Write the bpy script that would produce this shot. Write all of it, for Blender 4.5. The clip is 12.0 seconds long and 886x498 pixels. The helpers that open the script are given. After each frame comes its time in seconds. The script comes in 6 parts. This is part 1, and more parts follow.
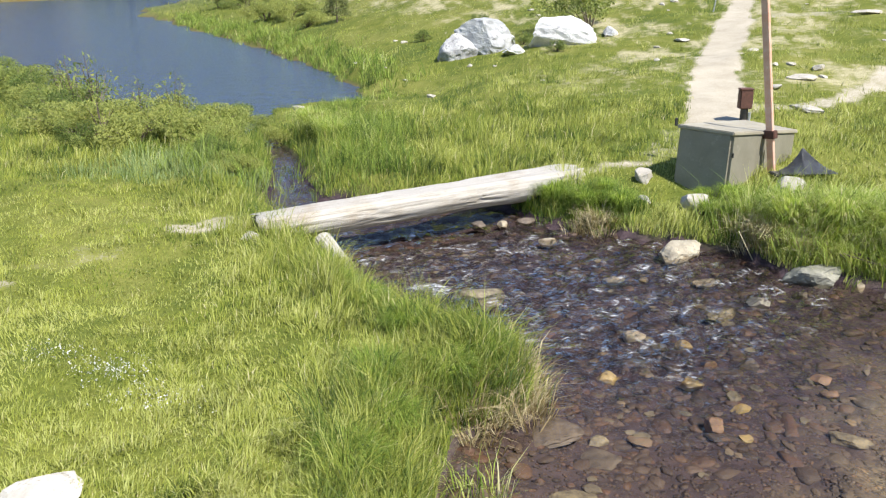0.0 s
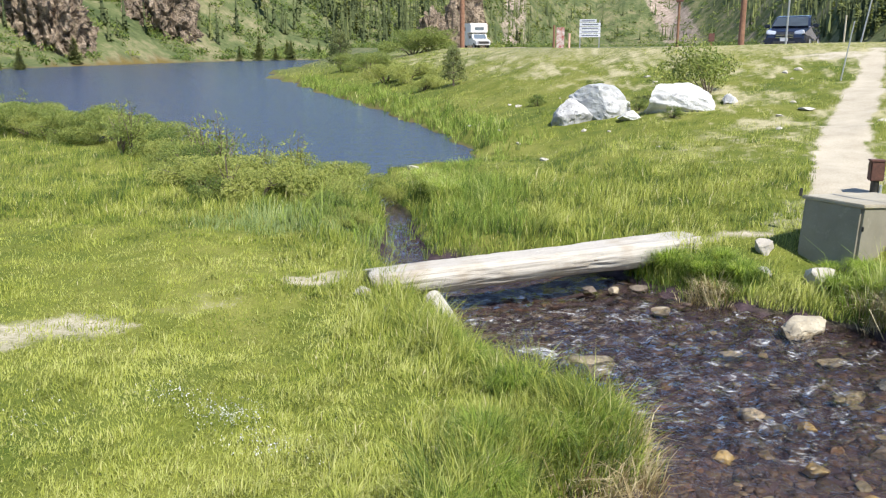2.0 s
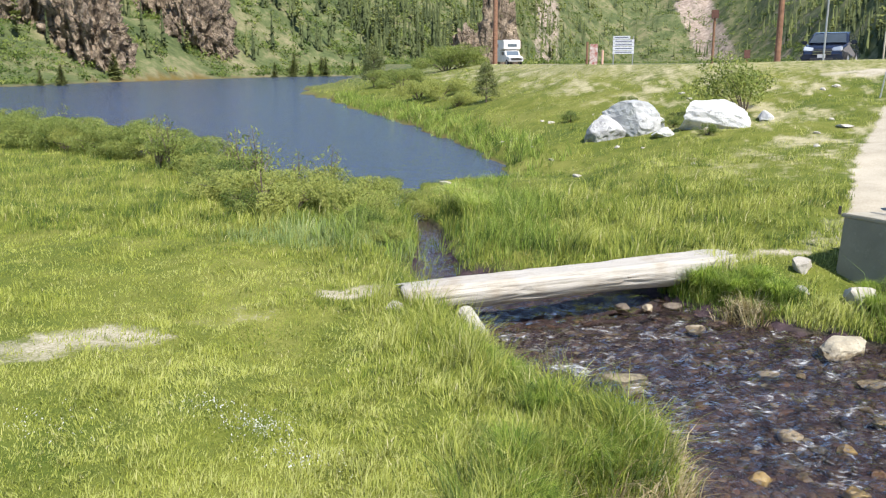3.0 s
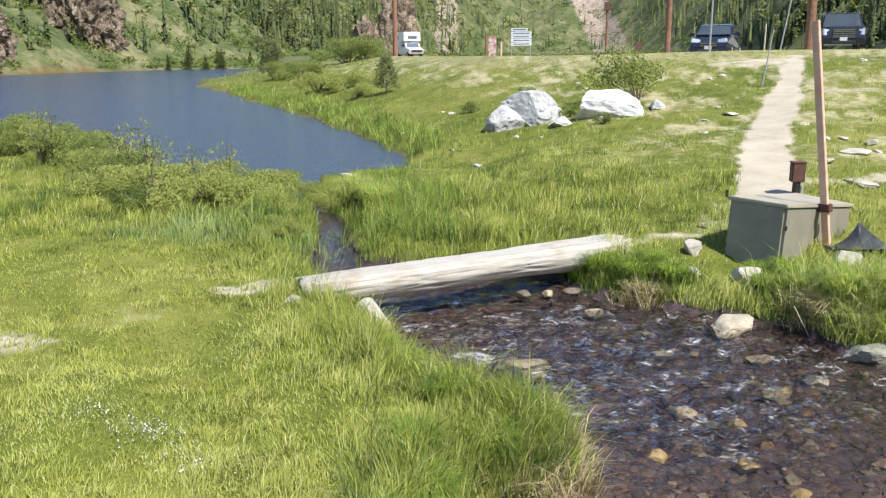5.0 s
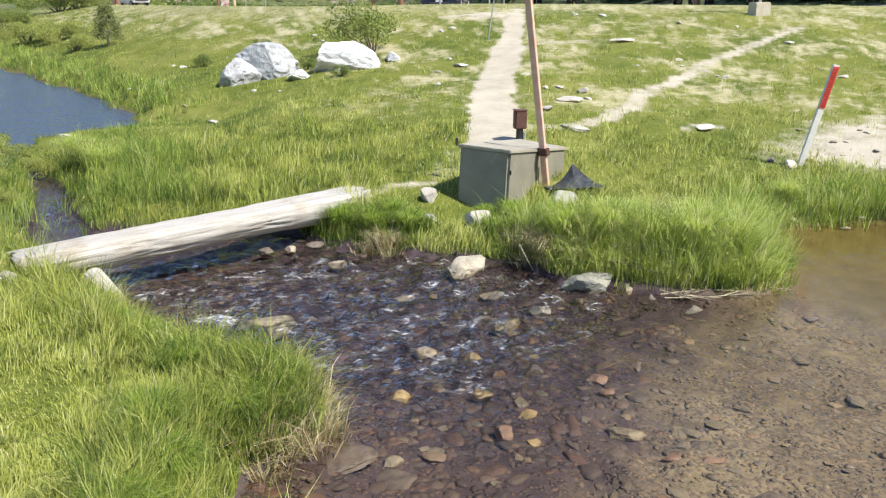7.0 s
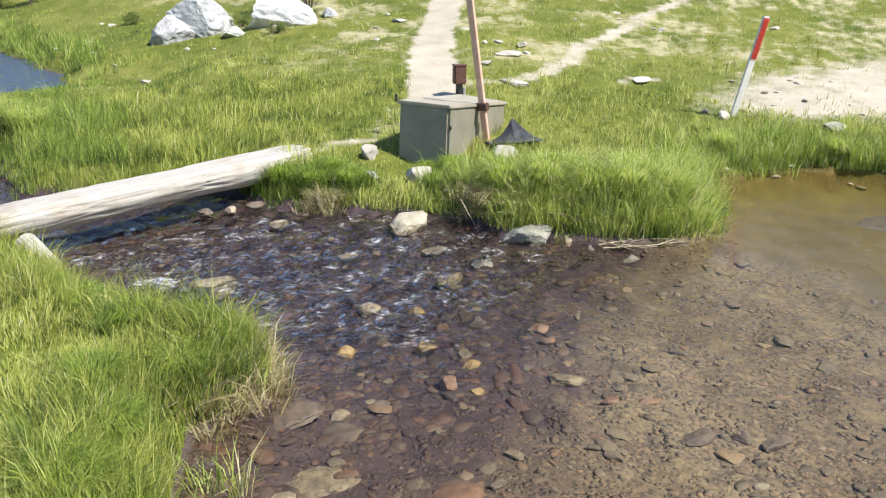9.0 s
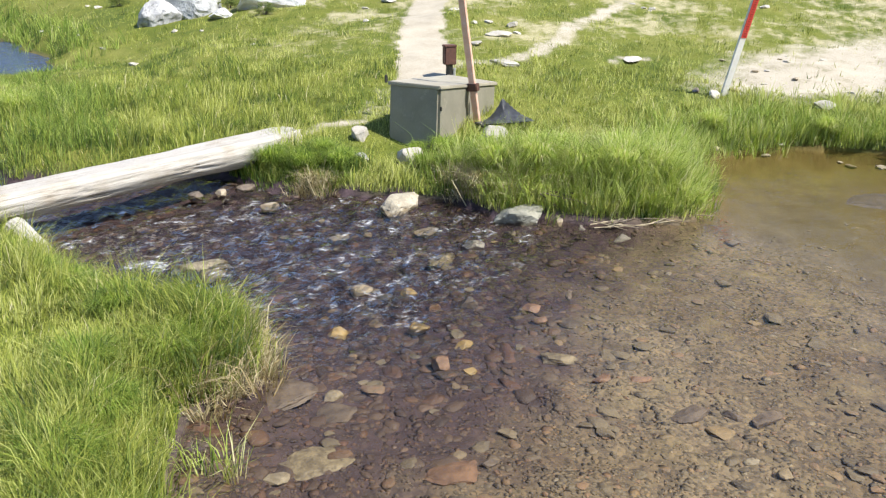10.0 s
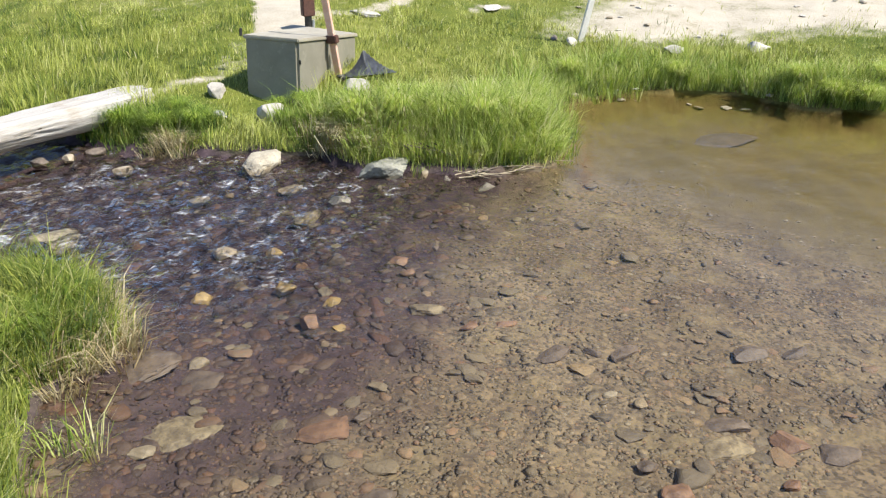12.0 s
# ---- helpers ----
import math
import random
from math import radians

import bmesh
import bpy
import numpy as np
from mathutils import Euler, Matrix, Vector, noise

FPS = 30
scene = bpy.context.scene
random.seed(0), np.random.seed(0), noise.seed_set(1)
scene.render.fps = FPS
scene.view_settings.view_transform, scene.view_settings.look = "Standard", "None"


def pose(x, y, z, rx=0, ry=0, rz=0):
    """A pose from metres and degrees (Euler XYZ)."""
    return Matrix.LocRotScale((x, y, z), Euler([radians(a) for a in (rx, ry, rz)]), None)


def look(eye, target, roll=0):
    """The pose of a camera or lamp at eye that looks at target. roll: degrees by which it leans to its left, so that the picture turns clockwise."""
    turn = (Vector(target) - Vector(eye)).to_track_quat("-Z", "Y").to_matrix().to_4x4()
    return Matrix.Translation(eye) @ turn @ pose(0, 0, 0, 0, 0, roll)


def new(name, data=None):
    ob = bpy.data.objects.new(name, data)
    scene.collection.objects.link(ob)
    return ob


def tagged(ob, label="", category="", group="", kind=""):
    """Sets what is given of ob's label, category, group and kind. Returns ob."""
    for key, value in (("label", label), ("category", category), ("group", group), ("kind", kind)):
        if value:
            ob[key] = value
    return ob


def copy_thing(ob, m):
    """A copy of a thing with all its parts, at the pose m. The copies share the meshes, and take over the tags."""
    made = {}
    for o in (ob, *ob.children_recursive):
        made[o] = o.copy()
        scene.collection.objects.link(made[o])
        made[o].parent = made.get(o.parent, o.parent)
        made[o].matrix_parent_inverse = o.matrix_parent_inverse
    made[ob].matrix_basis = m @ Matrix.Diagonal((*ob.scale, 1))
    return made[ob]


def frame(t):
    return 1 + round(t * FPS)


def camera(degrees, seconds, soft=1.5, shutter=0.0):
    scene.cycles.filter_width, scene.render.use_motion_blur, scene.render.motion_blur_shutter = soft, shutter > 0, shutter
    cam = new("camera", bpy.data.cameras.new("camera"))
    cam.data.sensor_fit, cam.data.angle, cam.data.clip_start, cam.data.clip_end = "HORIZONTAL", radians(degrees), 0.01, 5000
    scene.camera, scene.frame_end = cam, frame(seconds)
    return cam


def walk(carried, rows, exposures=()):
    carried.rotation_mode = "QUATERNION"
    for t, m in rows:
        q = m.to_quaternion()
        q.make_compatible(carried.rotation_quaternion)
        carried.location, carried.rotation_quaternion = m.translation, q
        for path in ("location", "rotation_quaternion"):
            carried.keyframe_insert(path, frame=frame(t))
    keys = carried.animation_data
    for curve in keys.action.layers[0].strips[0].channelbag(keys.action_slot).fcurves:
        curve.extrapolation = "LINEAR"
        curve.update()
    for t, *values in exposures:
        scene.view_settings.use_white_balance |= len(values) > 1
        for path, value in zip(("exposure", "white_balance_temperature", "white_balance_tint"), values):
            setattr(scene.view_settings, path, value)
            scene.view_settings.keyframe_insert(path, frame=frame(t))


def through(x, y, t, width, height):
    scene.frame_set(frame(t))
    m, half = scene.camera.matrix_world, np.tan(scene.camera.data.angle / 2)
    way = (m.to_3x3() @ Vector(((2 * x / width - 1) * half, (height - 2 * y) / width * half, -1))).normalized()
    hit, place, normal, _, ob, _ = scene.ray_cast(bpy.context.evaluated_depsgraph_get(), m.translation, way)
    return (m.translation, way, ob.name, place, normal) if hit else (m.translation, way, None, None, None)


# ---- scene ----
cam = camera(56.6, 12.0, soft=1.25)
ROWS = [
    (0.0, -0.023, -0.101, 2.553, 71.87, 0.71, 1.22),
    (0.5, -0.049, -0.111, 2.554, 72.71, 0.5, 4.95),
    (1.0, -0.056, -0.106, 2.555, 75.7, 0.24, 6.21),
    (1.5, -0.066, -0.11, 2.543, 76.0, 0.23, 8.13),
    (2.0, -0.068, -0.103, 2.552, 76.19, 0.31, 8.95),
    (2.5, -0.082, -0.09, 2.55, 76.88, 0.2, 10.45),
    (2.7, -0.085, -0.112, 2.551, 77.23, 0.28, 11.18),
    (4.3, -0.071, -0.056, 2.512, 77.36, 0.31, 9.9),
    (4.5, -0.062, -0.044, 2.51, 77.2, 0.3, 8.46),
    (5.0, -0.039, -0.019, 2.503, 76.76, 0.31, 4.45),
    (5.5, -0.0, 0.0, 2.5, 76.07, -0.0, -0.0),
    (6.0, 0.026, 0.004, 2.501, 75.46, -0.18, -4.73),
    (6.5, 0.057, -0.01, 2.494, 74.73, -0.32, -9.1),
    (7.0, 0.078, -0.03, 2.5, 73.6, -0.41, -13.02),
    (7.5, 0.09, -0.049, 2.496, 72.49, -0.43, -16.14),
    (7.7, 0.092, -0.063, 2.499, 72.14, -0.48, -16.93),
    (9.5, 0.091, -0.086, 2.485, 70.15, -0.02, -17.29),
    (10.0, 0.09, -0.089, 2.481, 69.48, 0.08, -17.83),
    (10.5, 0.107, -0.095, 2.482, 69.01, 0.18, -18.32),
    (11.0, 0.139, -0.103, 2.483, 67.79, 0.13, -20.81),
    (11.5, 0.169, -0.107, 2.479, 66.66, -0.12, -24.72),
    (12.0, 0.179, -0.109, 2.484, 66.23, -0.27, -26.85),
]
EXPOSURES = [(0.0, 0.75), (2.5, 0.71), (5.0, 0.70), (7.5, 0.76), (9.5, 0.80), (12.0, 0.82)]
walk(cam, [(t, pose(x, y, z, rx, ry, rz)) for t, x, y, z, rx, ry, rz in ROWS], EXPOSURES)

# ---- world and sun ----
SUN_TO = Vector((0.43, -0.40, 0.81)).normalized()
world = bpy.data.worlds.new("sky")
scene.world = world
world.use_nodes = True
wn = world.node_tree
sky = wn.nodes.new("ShaderNodeTexSky")
sky.sky_type, sky.sun_disc = "NISHITA", False
sky.sun_elevation = math.asin(SUN_TO.z)
sky.sun_rotation = math.atan2(SUN_TO.x, SUN_TO.y)
sky.altitude, sky.air_density, sky.dust_density = 2800, 1.0, 0.6
wn.nodes["Background"].inputs["Strength"].default_value = 0.15
wn.links.new(sky.outputs[0], wn.nodes["Background"].inputs["Color"])
sun = new("sun", bpy.data.lights.new("sun", "SUN"))
sun.data.energy, sun.data.angle, sun.data.color = 4.6, radians(0.53), (1.0, 0.95, 0.86)
sun.matrix_world = look(SUN_TO * 60, (0, 0, 0))

# ---- materials ----
class Nodes:
    """A small builder of node materials."""

    def __init__(self, name):
        self.m = bpy.data.materials.new(name)
        self.m.use_nodes = True
        self.t = self.m.node_tree
        self.p = self.t.nodes["Principled BSDF"]
        self.out = self.t.nodes["Material Output"]

    def add(self, kind, **values):
        n = self.t.nodes.new(kind)
        for k, v in values.items():
            if k in n.inputs:
                n.inputs[k].default_value = v
        return n

    def link(self, a, b):
        self.t.links.new(a, b)

    def coords(self, where="Object"):
        if where == "World":
            return self.t.nodes.new("ShaderNodeNewGeometry").outputs["Position"]
        return self.t.nodes.new("ShaderNodeTexCoord").outputs[where]

    def noise(self, co, scale, detail=4.0, rough=0.6):
        n = self.add("ShaderNodeTexNoise", Scale=scale, Detail=detail, Roughness=rough)
        self.link(co, n.inputs["Vector"])
        return n.outputs["Fac"]

    def ramp(self, fac, *stops):
        n = self.t.nodes.new("ShaderNodeValToRGB")
        el = n.color_ramp.elements
        while len(el) < len(stops):
            el.new(0.5)
        for e, (p, c) in zip(el, stops):
            e.position = p
            e.color = (*c, 1) if len(c) == 3 else c
        self.link(fac, n.inputs["Fac"])
        return n.outputs["Color"]

    def step(self, fac, a, b):
        n = self.t.nodes.new("ShaderNodeMapRange")
        n.inputs["From Min"].default_value, n.inputs["From Max"].default_value = a, b
        self.link(fac, n.inputs["Value"])
        return n.outputs["Result"]

    def mix(self, fac, a, b, blend="MIX"):
        n = self.t.nodes.new("ShaderNodeMix")
        n.data_type, n.blend_type = "RGBA", blend
        for s, v in ((0, fac), (6, a), (7, b)):
            if isinstance(v, (int, float)):
                n.inputs[s].default_value = v
            elif isinstance(v, tuple):
                n.inputs[s].default_value = (*v, 1)
            else:
                self.link(v, n.inputs[s])
        return n.outputs[2]

    def math(self, op, a, b=0.0):
        n = self.t.nodes.new("ShaderNodeMath")
        n.operation = op
        for s, v in ((0, a), (1, b)):
            if isinstance(v, (int, float)):
                n.inputs[s].default_value = v
            else:
                self.link(v, n.inputs[s])
        return n.outputs[0]

    def attr(self, name):
        n = self.t.nodes.new("ShaderNodeAttribute")
        n.attribute_name = name
        return n.outputs["Fac"]

    def bump(self, height, strength=0.5, distance=0.01):
        n = self.t.nodes.new("ShaderNodeBump")
        n.inputs["Strength"].default_value, n.inputs["Distance"].default_value = strength, distance
        self.link(height, n.inputs["Height"])
        self.link(n.outputs[0], self.p.inputs["Normal"])
        return n.outputs[0]


def surface(name, c1, c2, scale=8.0, rough=0.8, bump=0.4, metal=0.0, c3=None, fine=90.0, vary=0.12, depth=0.01, cracks=0.0):
    """A worn plain surface: two or three tones in large patches, fine grain, and a random shade for each object."""
    n = Nodes(name)
    co = n.coords("Object")
    big, small = n.noise(co, scale, 5), n.noise(co, fine, 3, 0.7)
    col = n.ramp(big, (0.36, c1), (0.64, c2))
    if c3:
        col = n.mix(n.step(n.noise(co, scale * 2.3, 6, 0.75), 0.56, 0.68), col, c3)
    col = n.mix(n.math("MULTIPLY", small, 0.5), col, n.mix(1.0, col, (0.55, 0.55, 0.55), "MULTIPLY"))
    if cracks:
        warp = n.mix(0.25, co, n.add("ShaderNodeTexNoise", Scale=cracks * 1.5).outputs["Color"])
        vo = n.t.nodes.new("ShaderNodeTexVoronoi")
        vo.feature = "DISTANCE_TO_EDGE"
        vo.inputs["Scale"].default_value = cracks
        n.link(warp, vo.inputs["Vector"])
        line = n.math("MULTIPLY", n.step(vo.outputs["Distance"], 0.05, 0.0), n.step(n.noise(co, cracks * 0.8, 2), 0.48, 0.6))
        col = n.mix(line, col, (0.05, 0.05, 0.05))
    info = n.t.nodes.new("ShaderNodeObjectInfo")
    hsv = n.t.nodes.new("ShaderNodeHueSaturation")
    v = n.t.nodes.new("ShaderNodeMapRange")
    v.inputs["To Min"].default_value, v.inputs["To Max"].default_value = 1 - vary, 1 + vary
    n.link(info.outputs["Random"], v.inputs["Value"])
    n.link(v.outputs[0], hsv.inputs["Value"])
    n.link(col, hsv.inputs["Color"])
    n.link(hsv.outputs[0], n.p.inputs["Base Color"])
    n.p.inputs["Metallic"].default_value = metal
    n.p.inputs["Roughness"].default_value = rough
    n.bump(n.math("ADD", big, n.math("MULTIPLY", small, 0.35)), bump, depth)
    return n.m


def leaf_material(name, stops, through=0.35, rough=0.55, by="tint", upright=0.0):
    """Leaves and blades: colour by the tint attribute, with light coming through."""
    n = Nodes(name)
    geo = n.t.nodes.new("ShaderNodeNewGeometry")
    f = n.math("ADD", n.attr(by), n.math("MULTIPLY", n.math("SUBTRACT", geo.outputs["Random Per Island"], 0.5), 0.26))
    col = n.ramp(f, *stops)
    n.link(col, n.p.inputs["Base Color"])
    n.p.inputs["Roughness"].default_value = rough
    n.p.inputs["Specular IOR Level"].default_value = 0.3
    if upright:
        # normals bent upwards, so that blades are lit more brightly and evenly
        sc, ad, no = (n.t.nodes.new("ShaderNodeVectorMath") for _ in range(3))
        sc.operation, ad.operation, no.operation = "SCALE", "ADD", "NORMALIZE"
        sc.inputs["Scale"].default_value = 0.55
        n.link(geo.outputs["Normal"], sc.inputs[0])
        n.link(sc.outputs[0], ad.inputs[0])
        ad.inputs[1].default_value = (0, 0, upright)
        n.link(ad.outputs[0], no.inputs[0])
        n.link(no.outputs[0], n.p.inputs["Normal"])
    tr = n.t.nodes.new("ShaderNodeBsdfTranslucent")
    n.link(n.mix(1.0, col, (1.0, 1.0, 0.55), "MULTIPLY"), tr.inputs["Color"])
    mx = n.t.nodes.new("ShaderNodeMixShader")
    mx.inputs[0].default_value = through
    n.link(n.p.outputs[0], mx.inputs[1])
    n.link(tr.outputs[0], mx.inputs[2])
    n.link(mx.outputs[0], n.out.inputs["Surface"])
    return n.m


def ground_material():
    n = Nodes("meadow_earth")
    co = n.coords("World")
    big, mid, fine = n.noise(co, 0.35, 4), n.noise(co, 2.2, 5), n.noise(co, 38, 4, 0.7)
    grass = n.ramp(n.math("ADD", n.math("MULTIPLY", big, 0.6), n.math("MULTIPLY", mid, 0.4)),
                   (0.36, (0.085, 0.118, 0.02)), (0.5, (0.16, 0.178, 0.034)), (0.64, (0.25, 0.245, 0.066)))
    grass = n.mix(n.step(fine, 0.35, 0.7), grass, n.mix(1.0, grass, (0.55, 0.6, 0.5), "MULTIPLY"))
    dry = n.ramp(fine, (0.3, (0.28, 0.25, 0.13)), (0.7, (0.52, 0.47, 0.31)))
    col = n.mix(n.step(n.math("ADD", n.attr("dry"), n.math("MULTIPLY", n.math("SUBTRACT", n.noise(co, 5.0, 6, 0.75), 0.5), 2.2)), 0.3, 0.95), grass, dry)
    dirt = n.ramp(n.math("ADD", n.math("MULTIPLY", mid, 0.5), n.math("MULTIPLY", fine, 0.5)), (0.35, (0.35, 0.305, 0.235)), (0.6, (0.48, 0.43, 0.345)))
    col = n.mix(n.step(n.math("ADD", n.attr("dirt"), n.math("ADD", n.math("MULTIPLY", n.math("SUBTRACT", mid, 0.5), 0.9), n.math("MULTIPLY", n.math("SUBTRACT", fine, 0.5), 0.8))), 0.32, 0.7), col, dirt)
    # far hillsides: grass, scree and bare rock
    hf = n.noise(co, 0.09, 6, 0.65)
    hf = n.math("ADD", n.math("MULTIPLY", hf, 0.55), n.math("MULTIPLY", n.noise(co, 0.55, 7, 0.75), 0.45))
    hill = n.ramp(hf, (0.40, (0.055, 0.078, 0.032)), (0.5, (0.11, 0.132, 0.055)), (0.60, (0.225, 0.205, 0.118)))
    rockc = n.ramp(n.noise(co, 0.4, 7, 0.7), (0.35, (0.20, 0.15, 0.12)), (0.65, (0.48, 0.40, 0.34)))
    hill = n.mix(n.step(n.math("ADD", n.attr("scree"), n.math("MULTIPLY", n.math("SUBTRACT", hf, 0.5), 1.2)), 0.4, 0.6), hill, rockc)
    col = n.mix(n.attr("hill"), col, hill)
    road = n.ramp(fine, (0.3, (0.20, 0.18, 0.16)), (0.7, (0.36, 0.33, 0.29)))
    col = n.mix(n.attr("road"), col, road)
    # bed of the stream and pond: gravel of many colours
    vo = n.t.nodes.new("ShaderNodeTexVoronoi")
    vo.inputs["Scale"].default_value = 45
    n.link(co, vo.inputs["Vector"])
    peb = n.ramp(vo.outputs["Color"],
                 (0.15, (0.085, 0.075, 0.056)), (0.4, (0.175, 0.142, 0.10)), (0.6, (0.235, 0.195, 0.135)), (0.85, (0.30, 0.235, 0.15)))
    peb = n.mix(n.step(n.noise(co, 0.9, 4), 0.4, 0.65), peb, n.mix(1.0, peb, (0.6, 0.55, 0.5), "MULTIPLY"))
    peb = n.mix(n.step(n.noise(co, 2.6, 5, 0.7), 0.5, 0.72), peb, (0.25, 0.207, 0.122))
    peb = n.mix(n.math("MULTIPLY", n.step(n.noise(co, 7, 7, 0.78), 0.47, 0.62), 0.75), peb, (0.105, 0.085, 0.068))
    peb = n.mix(n.math("MULTIPLY", n.step(n.noise(co, 30, 4, 0.8), 0.55, 0.68), 0.7), peb, (0.30, 0.24, 0.16))
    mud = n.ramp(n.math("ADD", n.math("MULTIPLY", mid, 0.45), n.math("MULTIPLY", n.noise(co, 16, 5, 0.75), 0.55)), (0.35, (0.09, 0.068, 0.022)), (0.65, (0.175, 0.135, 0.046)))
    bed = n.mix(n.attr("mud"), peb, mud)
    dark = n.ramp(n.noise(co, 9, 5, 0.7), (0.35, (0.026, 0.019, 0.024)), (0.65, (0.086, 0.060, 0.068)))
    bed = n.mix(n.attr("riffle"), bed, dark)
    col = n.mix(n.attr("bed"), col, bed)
    n.link(col, n.p.inputs["Base Color"])
    n.p.inputs["Roughness"].default_value = 0.95
    n.p.inputs["Specular IOR Level"].default_value = 0.15
    n.bump(n.math("ADD", fine, n.math("MULTIPLY", vo.outputs["Distance"], -0.5)), 0.45, 0.012)
    return n.m


def water_material(name, tint, gloss_rough, ripples, foam_glint=False):
    """Clear water: what lies under it shows through, and the surface mirrors the sky by its angle."""
    n = Nodes(name)
    co = n.coords("World")
    bm = n.t.nodes.new("ShaderNodeBump")
    total = None
    for scale, amount in ripples:
        w = n.math("MULTIPLY", n.noise(co, scale, 3, 0.55), amount)
        total = w if total is None else n.math("ADD", total, w)
    bm.inputs["Strength"].default_value, bm.inputs["Distance"].default_value = 1.0, 1.0
    if foam_glint:
        total = n.math("MULTIPLY", total, n.attr("rough"))
    n.link(total, bm.inputs["Height"])
    gl = n.t.nodes.new("ShaderNodeBsdfGlossy")
    gl.inputs["Roughness"].default_value = gloss_rough
    tr = n.t.nodes.new("ShaderNodeBsdfTransparent" if foam_glint else "ShaderNodeBsdfDiffuse")
    tr.inputs["Color"].default_value = (*tint, 1)
    fr = n.t.nodes.new("ShaderNodeFresnel")
    fr.inputs["IOR"].default_value = 1.333
    n.link(bm.outputs[0], gl.inputs["Normal"])
    n.link(bm.outputs[0], fr.inputs["Normal"])
    mx = n.t.nodes.new("ShaderNodeMixShader")
    n.link(fr.outputs[0], mx.inputs[0])
    n.link(tr.outputs[0], mx.inputs[1])
    n.link(gl.outputs[0], mx.inputs[2])
    last = mx
    if foam_glint:
        # white flecks: real foam, and sun glints painted in the same white
        n.p.inputs["Base Color"].default_value = (0.68, 0.69, 0.71, 1)
        n.p.inputs["Roughness"].default_value = 0.5
        st = n.t.nodes.new("ShaderNodeMapping")
        st.inputs["Rotation"].default_value = (0, 0, radians(-12))
        st.inputs["Scale"].default_value = (11, 30, 10)
        warp = n.add("ShaderNodeTexNoise", Scale=5.0, Detail=3.0)
        n.link(co, warp.inputs["Vector"])
        n.link(n.mix(0.12, co, warp.outputs["Color"]), st.inputs["Vector"])
        f = n.noise(st.outputs[0], 1.0, 8, 0.74)
        cover = n.step(n.math("ADD", f, n.math("MULTIPLY", n.attr("foam_glint"), 0.42)), 0.72, 0.94)
        mf = n.t.nodes.new("ShaderNodeMixShader")
        n.link(cover, mf.inputs[0])
        n.link(mx.outputs[0], mf.inputs[1])
        n.link(n.p.outputs[0], mf.inputs[2])
        last = mf
    n.link(last.outputs[0], n.out.inputs["Surface"])
    return n.m


def plain(name, color, rough=0.5, metal=0.0, **more):
    n = Nodes(name)
    n.p.inputs["Base Color"].default_value = (*color, 1)
    n.p.inputs["Roughness"].default_value, n.p.inputs["Metallic"].default_value = rough, metal
    for k, v in more.items():
        n.p.inputs[k.replace("_", " ")].default_value = v
    return n.m


def log_material():
    n = Nodes("weathered_log")
    co = n.coords("Object")
    mp = n.t.nodes.new("ShaderNodeMapping")
    mp.inputs["Scale"].default_value = (0.8, 52, 52)
    n.link(co, mp.inputs["Vector"])
    grain, patch = n.noise(mp.outputs[0], 1.6, 6, 0.7), n.noise(co, 3.0, 4)
    col = n.ramp(grain, (0.25, (0.15, 0.13, 0.115)), (0.37, (0.38, 0.35, 0.31)), (0.62, (0.52, 0.49, 0.445)))
    col = n.mix(n.step(patch, 0.5, 0.72), col, n.mix(1.0, col, (0.82, 0.76, 0.68), "MULTIPLY"))
    n.link(col, n.p.inputs["Base Color"])
    n.p.inputs["Roughness"].default_value = 0.85
    n.bump(grain, 0.7, 0.014)
    return n.m


GROUND = ground_material()
GRASS = leaf_material("grass_blades", [(0.0, (0.04, 0.078, 0.013)), (0.2, (0.095, 0.155, 0.022)), (0.4, (0.215, 0.262, 0.038)), (0.55, (0.335, 0.362, 0.066)), (0.7, (0.45, 0.485, 0.145)), (0.84, (0.56, 0.52, 0.23)), (1.0, (0.66, 0.60, 0.38))], 0.34, upright=0.6)
SILVER = leaf_material("silvery_grass", [(0.0, (0.10, 0.17, 0.055)), (0.5, (0.25, 0.325, 0.115)), (1.0, (0.46, 0.51, 0.25))], 0.3, upright=0.6)
SEDGE = leaf_material("sedge_blades", [(0.0, (0.04, 0.085, 0.014)), (0.25, (0.115, 0.195, 0.028)), (0.5, (0.32, 0.43, 0.075)), (0.75, (0.50, 0.56, 0.18)), (1.0, (0.68, 0.64, 0.40))], 0.45, upright=0.8)
STONE_MOTTLED = surface("stone_mottled", (0.13, 0.105, 0.07), (0.34, 0.285, 0.18), 20, 0.6, 0.9, c3=(0.07, 0.06, 0.045), vary=0.12)
LEAF = leaf_material("willow_leaves", [(0.0, (0.07, 0.12, 0.025)), (0.5, (0.20, 0.25, 0.06)), (1.0, (0.36, 0.38, 0.10))], 0.35, upright=0.4)
NEEDLE = leaf_material("conifer_needles", [(0.0, (0.06, 0.082, 0.034)), (0.5, (0.14, 0.17, 0.066)), (1.0, (0.27, 0.30, 0.10))], 0.3, 0.7, upright=0.5)
STRAW = leaf_material("dead_grass", [(0.0, (0.25, 0.18, 0.09)), (0.5, (0.42, 0.34, 0.19)), (1.0, (0.58, 0.52, 0.36))], 0.25)
BARK = surface("bark", (0.12, 0.09, 0.065), (0.24, 0.19, 0.15), 12, 0.9, 0.8)
RIFFLE = water_material("running_water", (0.93, 0.905, 0.86), 0.05, [(9, 0.05), (24, 0.028), (70, 0.009)], True)
LAKEW = water_material("lake_water", (0.058, 0.082, 0.142), 0.12, [(2.2, 0.12), (7, 0.05)])
LOG = log_material()
